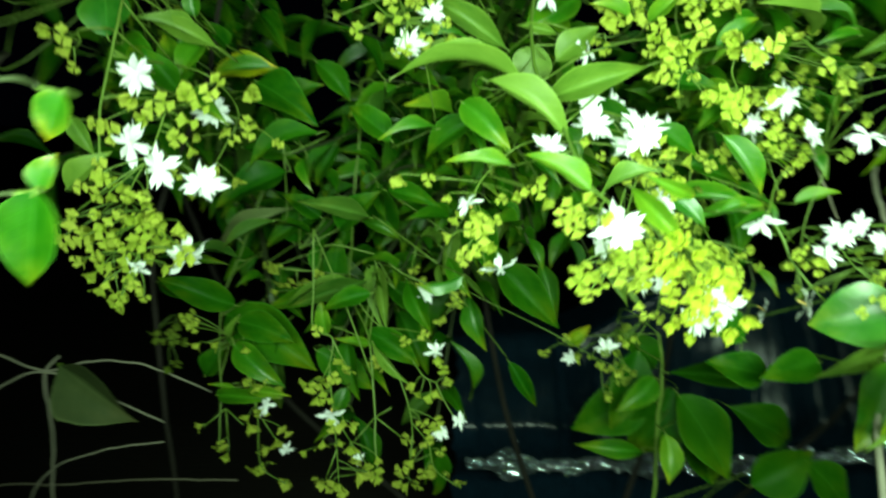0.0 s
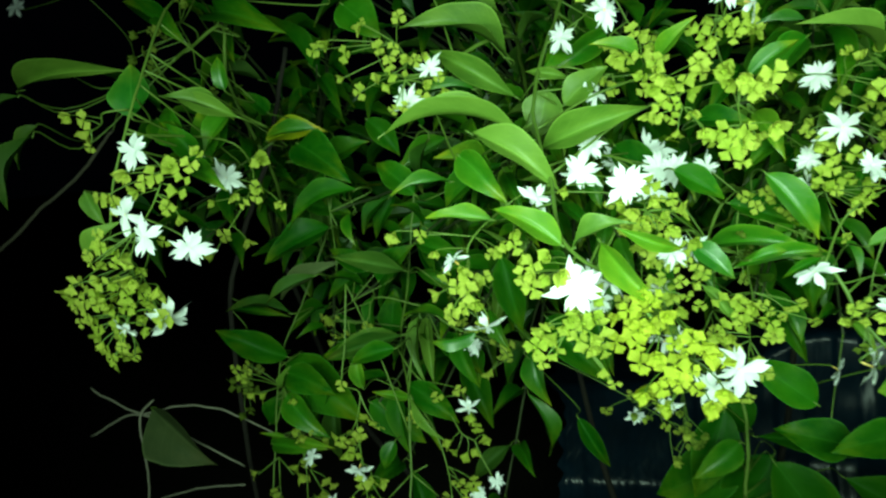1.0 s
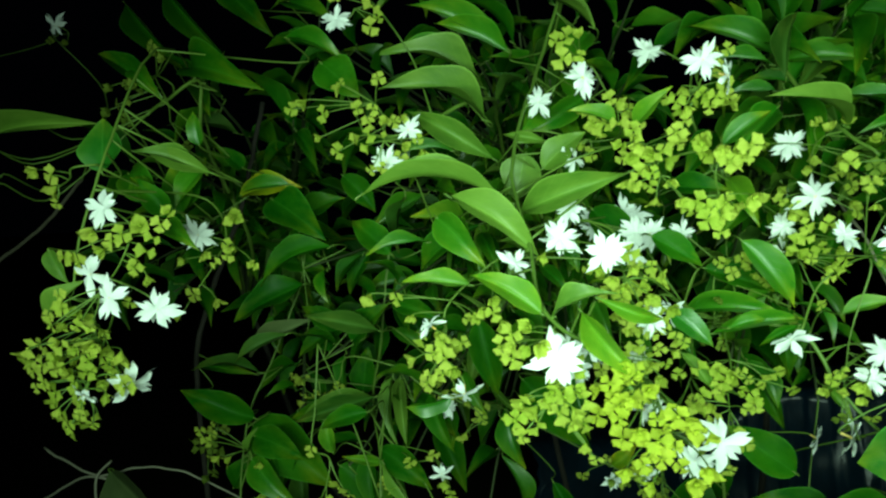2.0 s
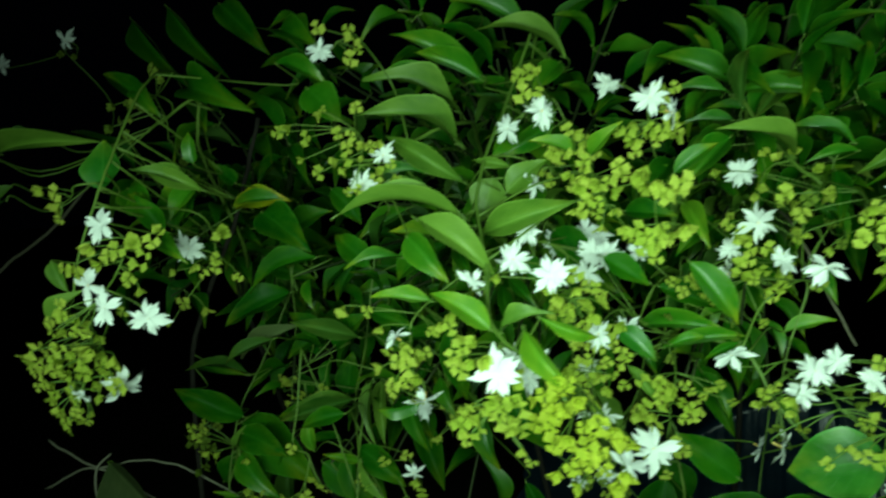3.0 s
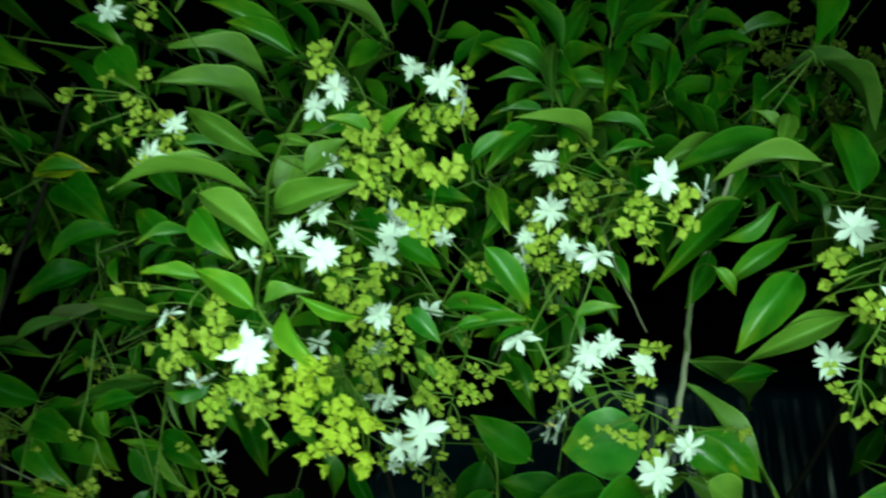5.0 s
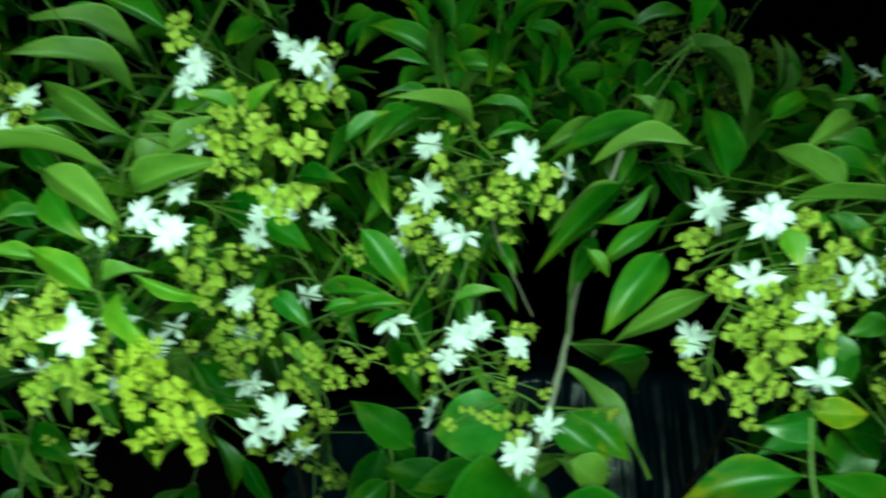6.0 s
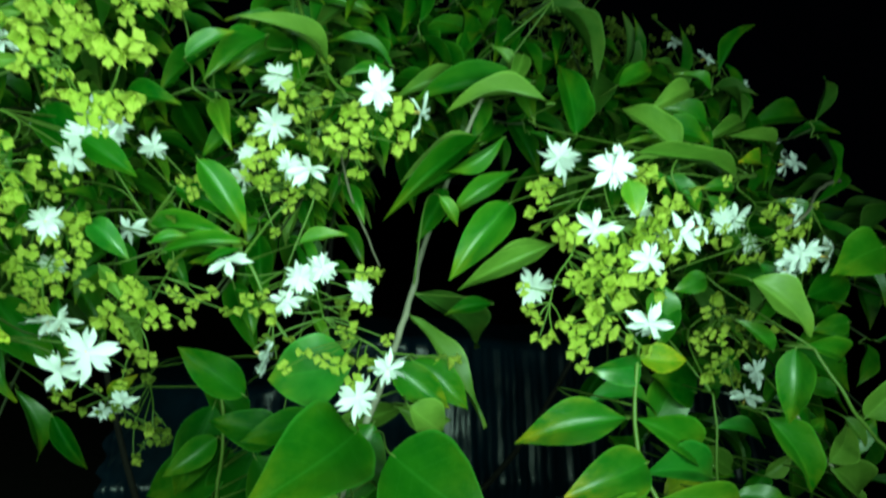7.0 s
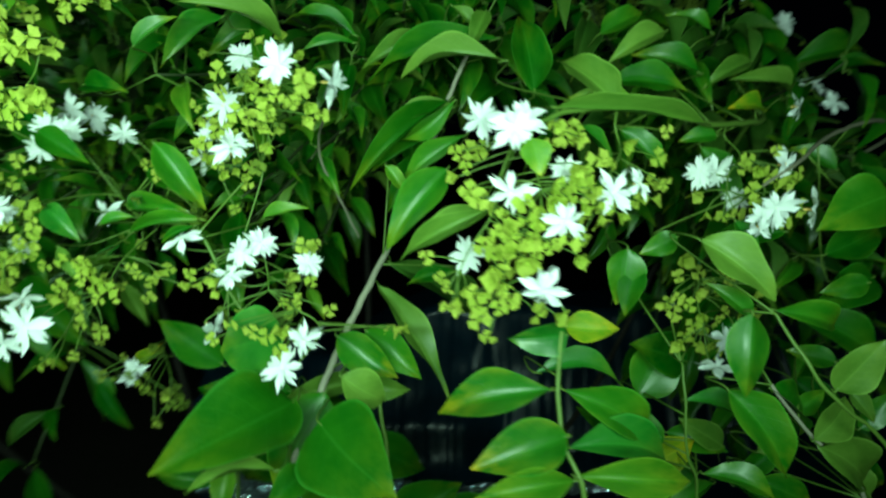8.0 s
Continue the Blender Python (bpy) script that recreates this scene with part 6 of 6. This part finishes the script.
flower_spray("loose spray of small pale bracts amid white flowers",
    [(0.180, 0.580, 1.268, 22, 20, 20)],
    [(0.146, 0.587, 1.301), (0.149, 0.595, 1.287), (0.136, 0.598, 1.306), (0.175, 0.607, 1.304), (0.170, 0.594, 1.294), (0.185, 0.605, 1.297), (0.163, 0.552, 1.264), (0.176, 0.578, 1.256), (0.189, 0.607, 1.263), (0.183, 0.589, 1.232), (0.141, 0.604, 1.208), (0.144, 0.557, 1.233), (0.155, 0.578, 1.235), (0.169, 0.565, 1.247), (0.160, 0.583, 1.219), (0.170, 0.584, 1.210)], 11.5, False)
flower_spray("drooping spray of small round green bracts",
    [(0.187, 0.580, 1.197, 30, 0, 75)],
    [(0.219, 0.571, 1.209), (0.231, 0.583, 1.212), (0.226, 0.587, 1.196), (0.247, 0.625, 1.195), (0.238, 0.616, 1.205), (0.213, 0.580, 1.198), (0.265, 0.618, 1.208), (0.260, 0.578, 1.200), (0.237, 0.607, 1.160), (0.195, 0.578, 1.179), (0.187, 0.570, 1.166), (0.183, 0.622, 1.127), (0.203, 0.583, 1.221), (0.233, 0.583, 1.226), (0.171, 0.629, 1.123), (0.228, 0.622, 1.144)], 11.5, False)

flower_spray("forked hanging panicle with pale green bracts",
    [(-0.196, 0.710, 1.022, 26, 40, -10), (-0.177, 0.710, 0.967, 20, 30, 0)],
    [(-0.278, 0.719, 0.991), (-0.252, 0.715, 0.968), (-0.244, 0.706, 0.960), (-0.264, 0.735, 0.949), (-0.277, 0.700, 1.124), (-0.278, 0.720, 1.114), (-0.280, 0.736, 1.080), (-0.247, 0.703, 1.094), (-0.219, 0.722, 1.081), (-0.219, 0.725, 1.043), (-0.203, 0.702, 1.045), (-0.191, 0.715, 1.043), (-0.185, 0.728, 1.031), (-0.223, 0.718, 1.001), (-0.220, 0.729, 0.982), (-0.203, 0.706, 1.009), (-0.187, 0.710, 0.974), (-0.173, 0.704, 0.987), (-0.184, 0.720, 0.960), (-0.207, 0.737, 0.953), (-0.222, 0.724, 0.928), (-0.214, 0.731, 0.931), (-0.181, 0.715, 0.922), (-0.200, 0.730, 0.934)], 17, False,
    [[(-0.241, 0.745, 1.089), (-0.223, 0.730, 1.054), (-0.210, 0.720, 1.004), (-0.211, 0.720, 0.955), (-0.207, 0.720, 0.937), (-0.180, 0.710, 0.925)], [(-0.248, 0.730, 1.008), (-0.272, 0.720, 0.990)], [(-0.248, 0.730, 1.008), (-0.227, 0.720, 0.993)], [(-0.248, 0.730, 1.008), (-0.245, 0.720, 0.978)], [(-0.205, 0.720, 1.000), (-0.191, 0.715, 0.980)], [(-0.247, 0.745, 1.089), (-0.265, 0.730, 1.087)], [(-0.223, 0.730, 1.057), (-0.215, 0.720, 1.038)]])
flower_spray("hanging panicle of fan-shaped bracts round a white flower",
    [(-0.114, 0.640, 1.043, 31, 0, -30), (-0.088, 0.640, 0.995, 16, 20, 0)],
    [(-0.124, 0.634, 1.131), (-0.102, 0.642, 1.090), (-0.097, 0.657, 1.077), (-0.128, 0.659, 1.064), (-0.132, 0.647, 1.062), (-0.109, 0.634, 1.081), (-0.120, 0.641, 1.057), (-0.103, 0.638, 1.032), (-0.124, 0.641, 1.007), (-0.110, 0.662, 0.999), (-0.095, 0.638, 1.004), (-0.149, 0.665, 0.986), (-0.136, 0.665, 0.948), (-0.122, 0.632, 0.964), (-0.106, 0.645, 0.954), (-0.093, 0.650, 1.025), (-0.091, 0.631, 0.991), (-0.086, 0.647, 0.969), (-0.079, 0.666, 0.961), (-0.067, 0.634, 0.995), (-0.068, 0.654, 0.963), (-0.111, 0.635, 1.029)], 15.5, False,
    [[(-0.135, 0.700, 1.222), (-0.134, 0.680, 1.161), (-0.131, 0.660, 1.125), (-0.113, 0.655, 1.120), (-0.114, 0.650, 1.098), (-0.122, 0.650, 1.079)], [(-0.113, 0.655, 1.120), (-0.105, 0.650, 1.104), (-0.098, 0.650, 1.091)], [(-0.116, 0.650, 1.086), (-0.113, 0.650, 1.037), (-0.111, 0.650, 1.006), (-0.110, 0.650, 0.959)], [(-0.111, 0.650, 0.999), (-0.124, 0.650, 0.964)], [(-0.109, 0.650, 1.031), (-0.097, 0.650, 1.009)], [(-0.074, 0.690, 1.016), (-0.095, 0.670, 0.998)]])
flower_spray("forking hanging twig with jagged lime bracts",
    [(-0.009, 0.690, 1.092, 27, 10, -20), (0.017, 0.690, 1.012, 24, 30, 10), (-0.003, 0.690, 0.997, 22, 0, 40)],
    [(-0.044, 0.703, 0.977), (-0.035, 0.716, 0.960), (-0.037, 0.688, 0.961), (-0.015, 0.680, 0.989), (-0.012, 0.683, 1.001), (0.000, 0.702, 0.964), (-0.021, 0.681, 1.007), (-0.006, 0.683, 1.007), (-0.018, 0.700, 1.033), (-0.009, 0.717, 1.030), (-0.028, 0.697, 1.039), (-0.034, 0.696, 1.048), (-0.062, 0.706, 1.067), (-0.039, 0.684, 1.101), (-0.018, 0.703, 1.103), (-0.006, 0.687, 1.082), (0.005, 0.704, 1.049), (-0.012, 0.718, 0.933), (-0.022, 0.682, 0.946), (0.000, 0.702, 0.936), (0.020, 0.704, 0.920), (-0.050, 0.686, 0.951), (-0.043, 0.691, 0.931), (-0.032, 0.720, 0.911)], 16.5, False,
    [[(-0.078, 0.728, 1.088), (-0.050, 0.710, 1.055), (-0.036, 0.700, 1.013), (-0.034, 0.700, 0.987)], [(-0.103, 0.760, 1.135), (-0.083, 0.745, 1.112), (-0.050, 0.730, 1.087), (-0.031, 0.720, 1.064), (-0.021, 0.710, 1.054), (-0.008, 0.710, 1.047)], [(-0.074, 0.690, 1.016), (-0.046, 0.690, 0.992)], [(-0.074, 0.690, 1.016), (-0.056, 0.690, 1.027)], [(-0.036, 0.700, 1.006), (-0.017, 0.700, 0.979), (-0.009, 0.700, 0.947), (0.020, 0.700, 0.924)], [(-0.034, 0.700, 0.989), (-0.039, 0.700, 0.937)], [(-0.050, 0.730, 1.087), (-0.021, 0.720, 1.094)]])
flower_spray("thin forked twig with a few pale bracts",
    [(-0.018, 0.790, 1.128, 26, 10, 0)],
    [(-0.200, 0.820, 1.150), (-0.198, 0.785, 1.161), (-0.199, 0.808, 1.128), (-0.178, 0.818, 1.125), (-0.148, 0.789, 1.149), (-0.029, 0.804, 1.147), (0.001, 0.782, 1.097), (0.022, 0.795, 1.110), (0.013, 0.807, 1.118), (-0.026, 0.804, 1.140)], 14, False,
    [[(-0.076, 0.800, 1.172), (-0.046, 0.800, 1.148), (-0.022, 0.800, 1.137)], [(-0.031, 0.800, 1.183), (-0.037, 0.800, 1.154)], [(-0.046, 0.800, 1.148), (0.015, 0.800, 1.120), (0.022, 0.800, 1.107)], [(-0.076, 0.800, 1.172), (-0.140, 0.800, 1.183), (-0.151, 0.800, 1.155), (-0.195, 0.800, 1.155)], [(-0.175, 0.800, 1.154), (-0.174, 0.800, 1.133)]])

# twigs and leaf stalks, one mesh for each branch
for br in BRANCHES:
    tubes = br["tubes"]
    tubes.verts = [p - br["base"] for p in tubes.verts]
    new("twig", tubes.mesh("twig", br["mat"])).parent = br["ob"]
